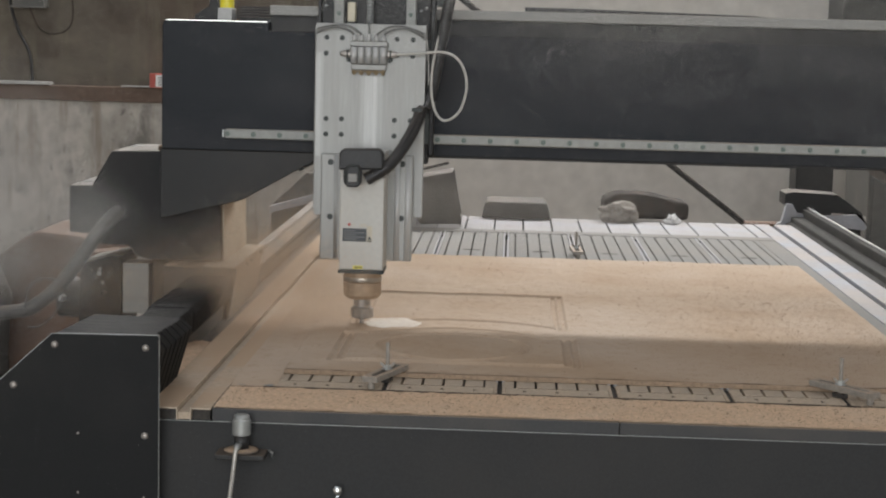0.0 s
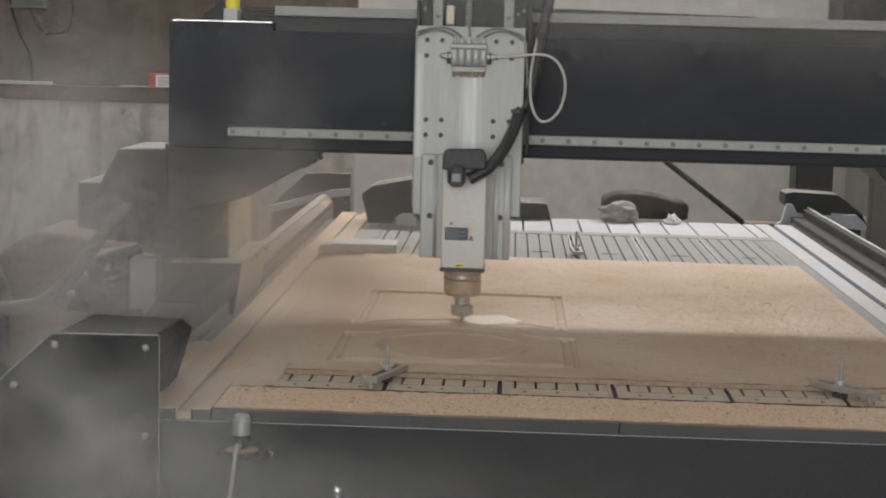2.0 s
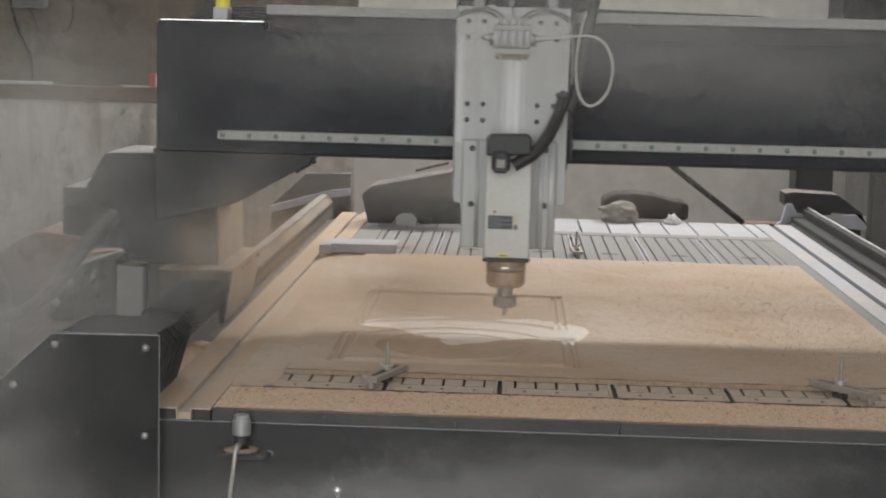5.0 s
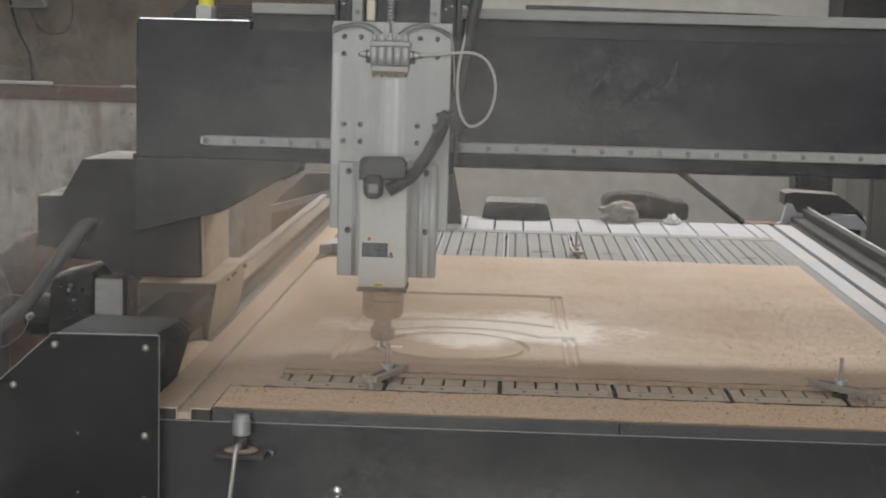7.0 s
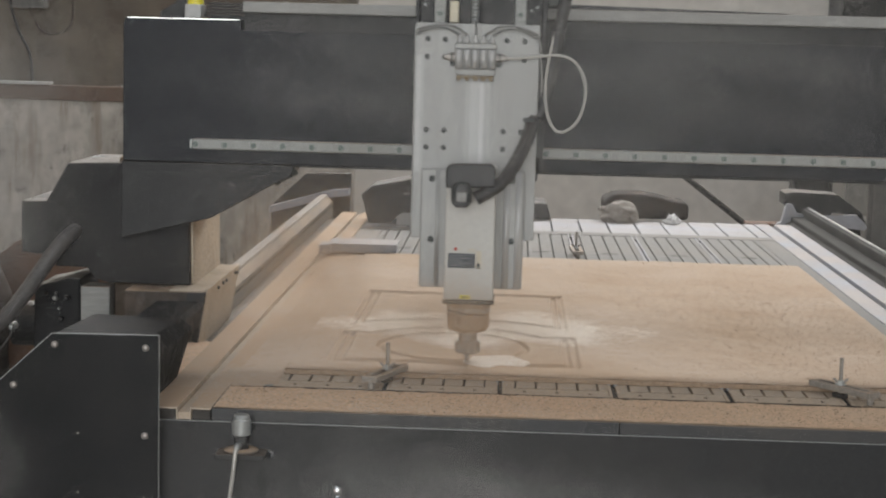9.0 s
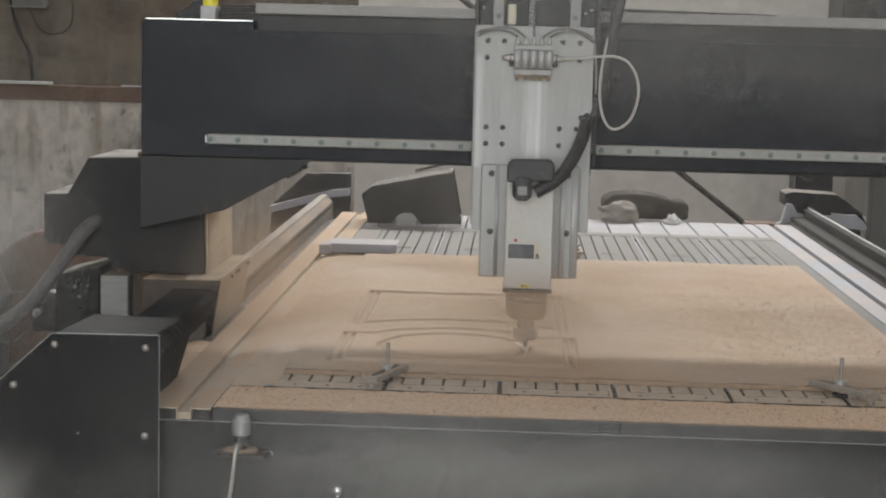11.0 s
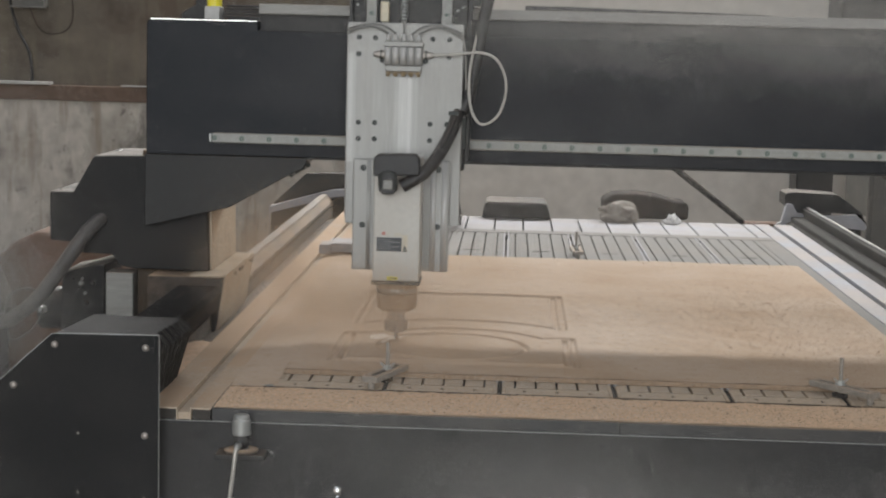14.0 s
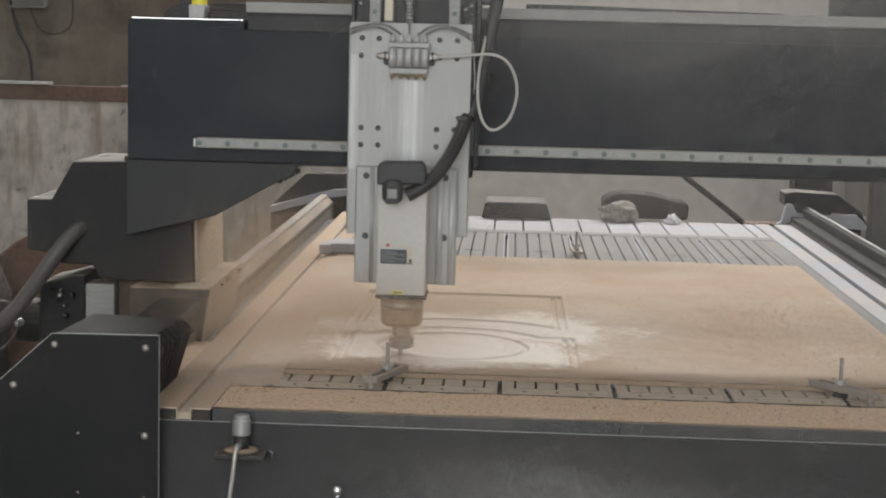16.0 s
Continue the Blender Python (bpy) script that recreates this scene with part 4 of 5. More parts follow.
    part("door", box(1.78 + 0.02, 2.10, 8.488, 8.4995, 0.06, 1.22, 0.003), CABINET, side)
    # brown carton left of the machine
    carton = thing("carton_pile", "open brown cardboard carton heaped beside the machine", "carton")
    part("body", prism([(-1.42, 0.0), (-1.10, 0.0), (-1.10, 0.845), (-1.19, 0.860), (-1.31, 0.872), (-1.37, 0.84), (-1.42, 0.80)], 4.62, 4.95, 0.01), KRAFT, carton)
    part("flap", prism([(-1.14, 0.83), (-1.07, 0.838), (-1.045, 0.805), (-1.07, 0.785), (-1.13, 0.79)], 4.52, 4.60, 0.003), KRAFT, carton)
    tarp = thing("dark_tarp", "dark crumpled tarpaulin heap beside the machine", "tarpaulin")
    part("sheet", lumpy((-1.60, 4.40, 0.0), (0.25, 0.2, 0.80), 11.0, 0.2), DARKBAG, tarp, "", True)
    # things on the wall ledge
    shelf = thing("ledge_trim", "pale strip lying on the wall ledge", "strip")
    part("strip", box(-3.10, -2.60, 9.44, 9.52, 1.117, 1.133, 0.003), GREYBOX, shelf)
    slim = thing("ledge_rail", "thin grey rail on the wall ledge", "strip")
    part("strip", box(-2.20, -1.72, 9.46, 9.50, 1.117, 1.124, 0.001), STEEL, slim)
    pack = thing("small_carton", "small red and white printed carton on the ledge", "carton")
    part("box", box(-2.035, -1.86, 9.44, 9.51, 1.117, 1.195, 0.002), REDMARK, pack)
    part("print", box(-2.00, -1.87, 9.437, 9.4395, 1.122, 1.188), PAPER, pack, "white printed face")
    for k in range(4):
        part("print_bar", box(-1.985, -1.93 + 0.01 * (k % 2), 9.434, 9.4365, 1.132 + 0.013 * k, 1.137 + 0.013 * k), LABEL_GREY, pack)
    jb = thing("switch_box", "dark grey electrical box high on the wall", "switch box")
    part("case", box(-2.81, -2.63, 9.44, 9.535, 1.545, 1.78, 0.006), CABINET, jb, "dark grey painted case")
    part("lip", box(-2.82, -2.62, 9.42, 9.44, 1.540, 1.552, 0.002), CABINET, jb)
    cable = thing("wall_cable", "black cable hanging down the wall", "cable")
    part("cord", tube(((-2.86, 9.50, 1.85), (-2.84, 9.49, 1.60), (-2.79, 9.49, 1.42), (-2.73, 9.49, 1.30), (-2.715, 9.50, 1.18), (-2.72, 9.51, 1.118)), 0.009, 10, 12), RUBBER, cable, "", True)
    wire = thing("wall_wire", "thin looped wire on the wall", "wire")
    part("cord", tube(((-2.74, 9.52, 1.56), (-2.68, 9.525, 1.43), (-2.60, 9.53, 1.40), (-2.52, 9.53, 1.43), (-2.49, 9.53, 1.52), (-2.51, 9.53, 1.72)), 0.0035, 8, 10), DARKBAG, wire, "", True)


build_far_things()

# ---------------------------------------------------------------- the gantry; its space has y = 0 at the face of its guide rail
def build_gantry():
    g = thing("gantry", "dark blue-black steel gantry bridge of a wood router", "gantry")
    x0, x1 = -0.805, 1.195
    part("beam", prism([(x0, 1.163), (x1, 1.163), (x1, 1.438), (-0.561, 1.438), (-0.561, 1.4575), (x0 + 0.006, 1.4575), (x0, 1.450)], 0.025, 0.30, 0.002), BEAM, g, "dark blue-black box beam")
    part("upper_channel", box(-0.56, x1, 0.055, 0.28, 1.436, 1.474), BLACK, g, "black recessed channel")
    part("top_bar", box(-0.56, x1, 0.03, 0.16, 1.4735, 1.496, 0.002), GREYBOX_DARK, g, "grey steel top bar")
    # thin chrome bar added for the highlight along the cap's top edge
    part("cap_edge", cyl((x0 + 0.008, 0.0265, 1.4576), (-0.565, 0.0265, 1.4576), 0.0011, None, 6), SPARK, g, "bright sheet edge")
    part("end_plate", box(x0 - 0.006, x0 - 0.0005, 0.05, 0.29, 1.17, 1.446, 0.001), BLACK, g)
    part("cable_strip", prism([(0.02, 1.4965), (0.585, 1.4965), (0.545, 1.500), (0.12, 1.507), (0.02, 1.507)], 0.10, 0.13, 0.001), RUBBER, g, "black cable strip")
    rail = part("guide_rail", box(-0.6565, 1.12, 0.0, 0.0245, 1.192, 1.2135, 0.003), RAIL, g, "pale ground guide rail")
    part("rail_end", box(-0.662, -0.657, 0.001, 0.02, 1.194, 1.2115, 0.001), STEEL, g)
    bolt = None
    for i in range(30):
        x = -0.6499 + 0.06 * i
        if bolt is None:
            bm = cyl((0, 0.0008, 1.2022), (0, -0.0004, 1.2022), 0.0058, None, 14)
            add_cyl(bm, (0, -0.0003, 1.2022), (0, -0.0009, 1.2022), 0.0036, None, 6)
            bolt = part("bolt", bm, GREENCAP, rail, "grey-green bolt cap")
        else:
            o = new("bolt", bolt.data)
            o.parent, bolt_x = rail, x
            o["label"] = "grey-green bolt cap"
            o.location.x = x
    bolt.location.x = -0.6499
    part("bottom_flange", box(-0.46, 0.86, 0.03, 0.31, 1.1585, 1.1625, 0.001), BLACK, g)
    # left upright
    part("gusset", prism([(-0.81, 1.162), (-0.447, 1.162), (-0.452, 1.148), (-0.462, 1.134), (-0.475, 1.131), (-0.622, 1.047), (-0.81, 1.0)], 0.032, 0.06, 0.002), BLACK, g, "black sloping gusset")
    part("gusset_rear", prism([(-0.81, 1.162), (-0.447, 1.162), (-0.475, 1.131), (-0.622, 1.047), (-0.81, 1.0)], 0.061, 0.28), BLACK, g)
    for i in range(4):
        part("gusset_bolt", cyl((-0.452 - 0.012 * i, 0.045, 1.150 - 0.007 * i), (-0.447 - 0.012 * i, 0.045, 1.141 - 0.007 * i), 0.006, None, 8), BOLT, g)
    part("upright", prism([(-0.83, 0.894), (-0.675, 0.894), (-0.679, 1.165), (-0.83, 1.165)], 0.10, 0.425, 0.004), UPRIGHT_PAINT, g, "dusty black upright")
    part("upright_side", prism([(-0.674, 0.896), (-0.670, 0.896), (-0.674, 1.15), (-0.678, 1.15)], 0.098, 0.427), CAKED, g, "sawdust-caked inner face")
    part("slider", box(-0.80, -0.667, 0.02, 0.435, 0.815, 0.892, 0.003), DUSTY, g, "dusty black slider block")
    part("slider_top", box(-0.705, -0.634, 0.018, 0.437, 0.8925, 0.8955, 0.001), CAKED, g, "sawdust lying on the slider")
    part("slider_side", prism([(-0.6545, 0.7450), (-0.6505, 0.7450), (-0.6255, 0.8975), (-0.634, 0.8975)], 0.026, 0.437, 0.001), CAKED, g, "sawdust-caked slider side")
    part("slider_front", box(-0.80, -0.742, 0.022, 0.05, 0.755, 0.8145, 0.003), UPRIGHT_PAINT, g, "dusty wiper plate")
    part("wiper_bracket", prism([(-0.6665, 0.852), (-0.6665, 0.891), (-0.628, 0.893), (-0.646, 0.775), (-0.6535, 0.750), (-0.6555, 0.750), (-0.6555, 0.852)], 0.006, 0.0255, 0.001), BLACK, g, "black wiper bracket")
    part("wiper_slot", prism([(-0.660, 0.845), (-0.660, 0.872), (-0.648, 0.870), (-0.650, 0.848)], 0.003, 0.0058, 0.001), RUBBER, g)
    for i in range(21):
        y = -0.462 + 0.0222 * i
        part("bellows_fold", prism(rail_fold_outline(0.003), y, y + 0.020, 0.003), BELLOWS, g, "black rubberised bellows fold")
    for y, z in ((0.15, 0.884), (0.21, 0.886), (0.25, 0.885), (0.37, 0.886), (0.40, 0.882)):
        part("side_bolt", cyl((-0.6262, y, z), (-0.6225, y, z), 0.004, None, 10), BOLT, g)
    cover = [(-0.936, 1.150), (-0.982, 1.068), (-1.036, 1.067), (-1.036, 0.957), (-0.978, 0.952), (-0.962, 0.929), (-0.895, 0.928), (-0.878, 0.904), (-0.848, 0.8965), (-0.674, 0.8965), (-0.680, 1.04), (-0.70, 1.156)]
    part("end_cover", prism(cover, 0.083, 0.097, 0.003), COVER_PAINT, g, "black folded end cover")
    part("end_cover_side", prism([(-0.936, 1.150), (-0.982, 1.068), (-1.036, 1.067), (-1.036, 0.957), (-0.978, 0.952), (-0.962, 0.929), (-0.895, 0.928), (-0.835, 0.94), (-0.835, 1.150)], 0.0975, 0.36, 0.002), COVER_PAINT, g, "black folded end cover")
    part("cover_screw", lathe_y(-1.022, 0.12, 1.0672, ((0.004, 0), (0.004, 0.008))), SPARK, g)
    housing = part("drive_housing", prism([(-1.035, 0.70), (-0.93, 0.70), (-0.93, 0.893), (-0.955, 0.893), (-0.985, 0.884), (-1.03, 0.874)], 0.16, 0.33, 0.004), COVER_PAINT, g, "black drive housing")
    part("motor", cyl((-1.10, 0.25, 0.775), (-1.0355, 0.25, 0.775), 0.05, None, 24), BLACK, g, "black drive motor")
    part("gearbox", box(-0.846, -0.803, 0.12, 0.26, 0.70, 0.892, 0.004), UPRIGHT_PAINT, g)
    part("grey_box", box(-0.911, -0.848, 0.09, 0.159, 0.765, 0.886, 0.003), GREYBOX_DARK, g, "pale grey terminal box")
    part("conduit", tube(((-0.915, 0.10, 1.012), (-0.935, 0.065, 0.992), (-0.962, 0.045, 0.955), (-0.990, 0.04, 0.913), (-1.022, 0.04, 0.868), (-1.057, 0.04, 0.825), (-1.10, 0.05, 0.790), (-1.15, 0.06, 0.768), (-1.35, 0.08, 0.74)), 0.0165, 14, 12, 0.012), CONDUIT, g, "grey corrugated conduit", True)
    part("wire_loop", tube(((-1.126, 0.03, 0.780), (-1.123, 0.025, 0.800), (-1.114, 0.02, 0.832), (-1.095, 0.02, 0.848), (-1.075, 0.025, 0.853), (-1.055, 0.035, 0.847), (-1.035, 0.06, 0.82)), 0.0022, 8, 10), CONDUIT, g, "thin wire loop", True)
    part("wire_loop", tube(((-1.12, 0.03, 0.735), (-1.095, 0.025, 0.738), (-1.064, 0.025, 0.760), (-1.045, 0.025, 0.785), (-1.038, 0.03, 0.81)), 0.0018, 8, 10), CONDUIT, g, "thin wire loop", True)
    part("gland", lathe_y(-1.044, 0.06, 0.803, ((0.008, 0), (0.008, 0.02), (0.005, 0.03), (0.002, 0.031)), 10), STEEL, g, "", True)
    rng = random.Random(5)
    for i in range(9):
        x, z, r = rng.uniform(-1.03, -0.95), rng.uniform(0.80, 0.868), rng.choice((0.003, 0.004, 0.0055))
        part("fitting", lathe_y(x, 0.148, z, ((r, 0), (r, 0.008), (r * 0.6, 0.012), (r * 0.3, 0.0125)), 10), STEEL if i % 3 == 0 else RUBBER, housing, "", True)
    # right upright
    part("gusset", prism([(1.20, 1.162), (0.837, 1.162), (0.865, 1.131), (1.012, 1.047), (1.20, 1.0)], 0.032, 0.28, 0.002), BLACK, g, "black sloping gusset")
    part("upright", prism([(1.22, 0.86), (1.058, 0.86), (1.074, 1.165), (1.22, 1.165)], 0.10, 0.48, 0.004), BLACK, g, "black upright")
    part("slider", box(1.045, 1.25, 0.02, 0.55, 0.856, 0.886, 0.003), BLACK, g, "black slider plate")
    part("slider_skirt", box(1.045, 1.062, 0.05, 0.55, 0.70, 0.854, 0.002), BLACK, g)
    # on top of the beam
    part("lamp_base", box(-0.685, -0.652, 0.06, 0.12, 1.458, 1.488, 0.002), GREYBOX, g, "pale lamp base")
    part("warning_lamp", cyl((-0.668, 0.09, 1.488), (-0.668, 0.09, 1.56), 0.0165, None, 20), YELLOW, g, "yellow warning lamp")
    part("bracket", prism([(-0.745, 1.458), (-0.69, 1.458), (-0.69, 1.56), (-0.708, 1.56), (-0.712, 1.492), (-0.745, 1.472)], 0.10, 0.16, 0.002), BLACK, g)
    ch = part("cable_chain", box(-0.64, -0.562, 0.10, 0.17, 1.458, 1.464), RUBBER, g, "black cable chain")
    for i in range(5):
        part("link", box(-0.652 + 0.002 * i, -0.562, 0.098, 0.172, 1.4645 + 0.0062 * i, 1.4685 + 0.0062 * i, 0.001), RUBBER, ch)
    return g


GREYBOX_DARK = material("dull_grey_steel", (0.28, 0.278, 0.265), 0.55, 0.2, grain=60, vary=0.12, stain=(0.22, 0.21, 0.19), stain_scale=6, stain_amount=0.5, stretch=(0.4, 1, 3), dust=0.4)
COVER_PAINT = material("black_cover_paint", (0.016, 0.016, 0.0165), 0.55, specular=0.25, grain=160, vary=0.12, bump=0.1, stain=(0.035, 0.032, 0.029), stain_scale=5, stain_amount=0.5, dust=0.75, dust_colour=(0.42, 0.38, 0.34))
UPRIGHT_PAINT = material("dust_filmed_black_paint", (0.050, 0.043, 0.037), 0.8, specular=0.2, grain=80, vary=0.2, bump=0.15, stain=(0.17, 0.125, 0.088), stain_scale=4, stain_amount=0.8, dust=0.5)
gantry = build_gantry()


# ---------------------------------------------------------------- the cross carriage: runs along the gantry, space as the head's
def build_carriage():
    c = thing("cross_carriage", "black cross carriage with pale upright guide rails and ballscrew", "carriage")
    part("saddle", box(-0.022, 0.222, -0.060, -0.012, 1.15, 1.66, 0.004), BLACK, c, "black saddle plate")
    part("saddle_cheek", box(-0.030, -0.0225, -0.058, 0.0, 1.17, 1.62, 0.002), RUBBER, c)
    part("saddle_cheek", box(0.2225, 0.232, -0.058, 0.0, 1.17, 1.62, 0.002), RUBBER, c)
    for x in (0.0085, 0.1675):
        part("guide_rail", box(x, x + 0.0225, -0.085, -0.0605, 1.16, 1.65, 0.002), RAIL, c, "pale upright guide rail")
        for z in (1.48, 1.54):
            part("rail_cap", cyl((x + 0.011, -0.0853, z), (x + 0.011, -0.0862, z), 0.005, None, 12), GREENCAP, c)
    path = [(0.089, -0.09, 1.40 + 0.0036 * i) for i in range(68)]
    part("ballscrew", tube(path, 0.0075, 12, 1, 0.2), STEEL, c, "threaded steel ballscrew")
    part("sensor", box(0.0385, 0.0565, -0.088, -0.0605, 1.462, 1.505, 0.003), CREAM, c, "cream limit sensor")
    part("sensor_foot", box(0.037, 0.058, -0.092, -0.0605, 1.455, 1.4615, 0.001), BOLT, c)
    for x, z in ((-0.012, 1.497), (0.212, 1.497), (0.20, 1.49)):
        part("screw", lathe_y(x, -0.060, z, ((0.003, 0), (0.003, 0.002), (0.001, 0.003)), 10), STEEL, c)
    part("hose_clip", box(0.232, 0.26, -0.05, -0.02, 1.50, 1.55, 0.003), BOLT, c)
    part("upper_cable", tube(((0.30, -0.12, 1.66), (0.275, -0.125, 1.56), (0.258, -0.13, 1.475), (0.246, -0.13, 1.40), (0.232, -0.128, 1.32), (0.218, -0.132, 1.28)), 0.0125, 14, 10), RUBBER, c, "thick black spindle cable", True)
    return c


carriage = build_carriage()


# ---------------------------------------------------------------- the spindle head: slides up and down on the carriage
def build_head():
    h = thing("spindle_head", "aluminium plate with white spindle motor, oil distributor and router bit", "spindle")
    yf = -0.142
    plate = part("slide_plate", box(-0.0235, 0.2165, yf, yf + 0.022, 1.041, 1.461, 0.0012), ALU, h, "machined aluminium slide plate")
    part("plate_step", box(-0.0275, 0.2135, yf + 0.0225, yf + 0.040, 1.05, 1.455, 0.001), ALU, h)
    for x in (-0.012, 0.1805):
        part("bearing_block", box(x, x + 0.045, yf + 0.0405, yf + 0.062, 1.20, 1.27, 0.002), BOLT, h)
        part("bearing_block", box(x, x + 0.045, yf + 0.0405, yf + 0.062, 1.36, 1.43, 0.002), BOLT, h)
    holes = [(0.0, 1.430), (0.0335, 1.4295), (-0.001, 1.3955), (0.034, 1.3955), (0.153, 1.4295), (0.188, 1.429), (0.153, 1.3945), (0.188, 1.3935),
             (0.001, 1.2535), (0.035, 1.2535), (0.001, 1.2195), (0.035, 1.2195), (0.151, 1.2535), (0.186, 1.2535), (0.151, 1.219), (0.186, 1.219)]
    for x, z in holes:
        ring = lathe_y(x, yf, z, ((0.0056, 0.0), (0.0056, 0.0006), (0.0052, 0.0007)), 18)
        b = part("socket", ring, BOLT, plate, "dark socket bolt")
    # stepped paler strips: the plate's upright highlight put into the colour
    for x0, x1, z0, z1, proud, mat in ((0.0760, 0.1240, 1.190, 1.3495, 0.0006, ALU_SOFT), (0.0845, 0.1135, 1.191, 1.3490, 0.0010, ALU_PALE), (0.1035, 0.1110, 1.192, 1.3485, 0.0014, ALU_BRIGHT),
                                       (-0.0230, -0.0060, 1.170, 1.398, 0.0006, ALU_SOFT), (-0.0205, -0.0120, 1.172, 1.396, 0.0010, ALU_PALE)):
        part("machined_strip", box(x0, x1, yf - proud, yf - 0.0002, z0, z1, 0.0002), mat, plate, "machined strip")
    # lower mounting plate in two cheeks beside the motor
    for x0, x1 in ((-0.0055, 0.052), (0.139, 0.196)):
        ch = part("mount_cheek", box(x0, x1, yf - 0.022, yf - 0.0005, 0.946, 1.178, 0.0025), ALU, h, "aluminium mounting cheek")
        for z in (1.160, 1.0405):
            xx = 0.0155 if x0 < 0.05 else 0.172
            part("socket", lathe_y(xx, yf - 0.022, z, ((0.0066, 0.0), (0.0066, 0.0006), (0.006, 0.0007)), 18), BOLT, ch, "dark socket bolt")
    # right ribs in paler metal than the left: a highlight in the colour
    for x in (0.1625, 0.186):
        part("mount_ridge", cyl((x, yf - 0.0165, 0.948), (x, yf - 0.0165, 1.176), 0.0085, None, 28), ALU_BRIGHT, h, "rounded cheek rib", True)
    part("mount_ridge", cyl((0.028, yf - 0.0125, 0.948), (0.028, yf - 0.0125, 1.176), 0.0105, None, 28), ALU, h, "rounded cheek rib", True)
    # spindle motor
    ax, ay = 0.0945, -0.2125
    yb = -0.2665
    body = part("spindle_body", box(0.0475, 0.1415, yb, yf - 0.0225, 0.938, 1.190, 0.0025), WHITE, h, "white enamelled motor housing")
    part("spindle_foot", box(0.0455, 0.1435, yb - 0.001, yf - 0.024, 0.930, 0.9375, 0.001), BOLT, h, "dark lower flange")
    part("nameplate", box(0.0545, 0.1055, yb - 0.0012, yb - 0.0002, 0.9995, 1.0275, 0.0003), LABEL, body, "black printed nameplate")
    for i in range(5):
        part("print_bar", box(0.0575, 0.083 + 0.018 * (i % 2), yb - 0.0018, yb - 0.0014, 1.0035 + 0.0046 * i, 1.0055 + 0.0046 * i), LABEL_GREY, body)
    part("sticker", box(0.1065, 0.1175, yb - 0.0010, yb - 0.0002, 0.998, 1.033, 0.0002), STICKER, body, "pale warning sticker")
    part("warning_mark", prism([(0.1077, 1.0035), (0.1163, 1.0035), (0.112, 1.0125)], yb - 0.0016, yb - 0.0012), LABEL, body, "dark triangle mark")
    part("print_bar", box(0.1075, 0.1165, yb - 0.0016, yb - 0.0012, 0.9995, 1.002), LABEL, body)
    part("round_mark", lathe_y(0.0685, yb - 0.0002, 1.0355, ((0.0036, 0), (0.0036, 0.0006), (0.003, 0.0007)), 14), REDMARK, body, "small red round mark")
    for x0, x1, z in ((0.074, 0.081, 1.0355), (0.091, 0.104, 1.036), (0.091, 0.106, 1.0325)):
        part("print_bar", box(x0, x1, yb - 0.0008, yb - 0.0004, z - 0.001, z + 0.001), STICKER, body)
    part("arrow_sticker", box(0.0775, 0.0985, yb - 0.0010, yb - 0.0002, 0.9405, 0.9475, 0.0002), YELLOW, body, "yellow arrow sticker")
    part("arrow", prism([(0.080, 0.944), (0.0855, 0.9468), (0.0855, 0.9452), (0.097, 0.9452), (0.097, 0.9428), (0.0855, 0.9428), (0.0855, 0.9412)], yb - 0.0016, yb - 0.0012), LABEL, body, "black arrow")
    part("nose", lathe(ax, ay, ((0.038, 0.9065), (0.0415, 0.908), (0.0415, 0.9295)), 40), NUT, h, "dust-dulled spindle nose")
    part("clamp_nut", lathe(ax, ay, ((0.030, 0.8705), (0.034, 0.8715), (0.0405, 0.8785), (0.041, 0.880), (0.041, 0.9060), (0.036, 0.9064)), 40), NUT, h, "tan dusted clamp nut")
    part("nut_ring", lathe(ax, ay, ((0.0415, 0.9085), (0.0420, 0.9095), (0.0420, 0.9175), (0.0415, 0.9185)), 40), RING, h, "polished ring", True)
    part("collet", lathe(ax, ay, ((0.0178, 0.8515), (0.0178, 0.8705)), 28), HOLDER, h)
    part("collet_nut", lathe(ax, ay, ((0.022, 0.8275), (0.0245, 0.830), (0.0245, 0.848), (0.021, 0.8515)), 8), HOLDER, h, "grey collet nut")
    part("router_bit", lathe(ax, ay, ((0.0005, 0.8065), (0.004, 0.8110), (0.0052, 0.8280)), 12), HOLDER, h, "slim cutter", True)
    # connector on the motor
    part("connector_base", prism([(0.0475, 1.154), (0.1405, 1.157), (0.1405, 1.190), (0.132, 1.2005), (0.056, 1.1985), (0.0475, 1.19)], yb - 0.036, yb - 0.0005, 0.004), RUBBER, h, "black connector cover")
    part("connector_lug", prism([(0.058, 1.154), (0.066, 1.165), (0.092, 1.165), (0.098, 1.152), (0.097, 1.128), (0.088, 1.119), (0.068, 1.119), (0.059, 1.128)], yb - 0.046, yb - 0.0365, 0.003), RUBBER, h, "black locking lug")
    part("connector_window", box(0.0685, 0.0875, yb - 0.049, yb - 0.0465, 1.130, 1.148, 0.0015), GREYBOX_DARK, h, "grey latch face")
    part("latch", tube(((0.064, yb - 0.047, 1.13), (0.064, yb - 0.05, 1.152), (0.071, yb - 0.05, 1.164), (0.085, yb - 0.05, 1.164), (0.092, yb - 0.05, 1.152), (0.092, yb - 0.047, 1.13)), 0.0022, 8, 8), BOLT, h, "", True)
    part("cable_gland", cyl((0.104, yb - 0.018, 1.134), (0.134, yb - 0.016, 1.152), 0.0135, 0.0125, 18), RUBBER, h, "black cable gland")
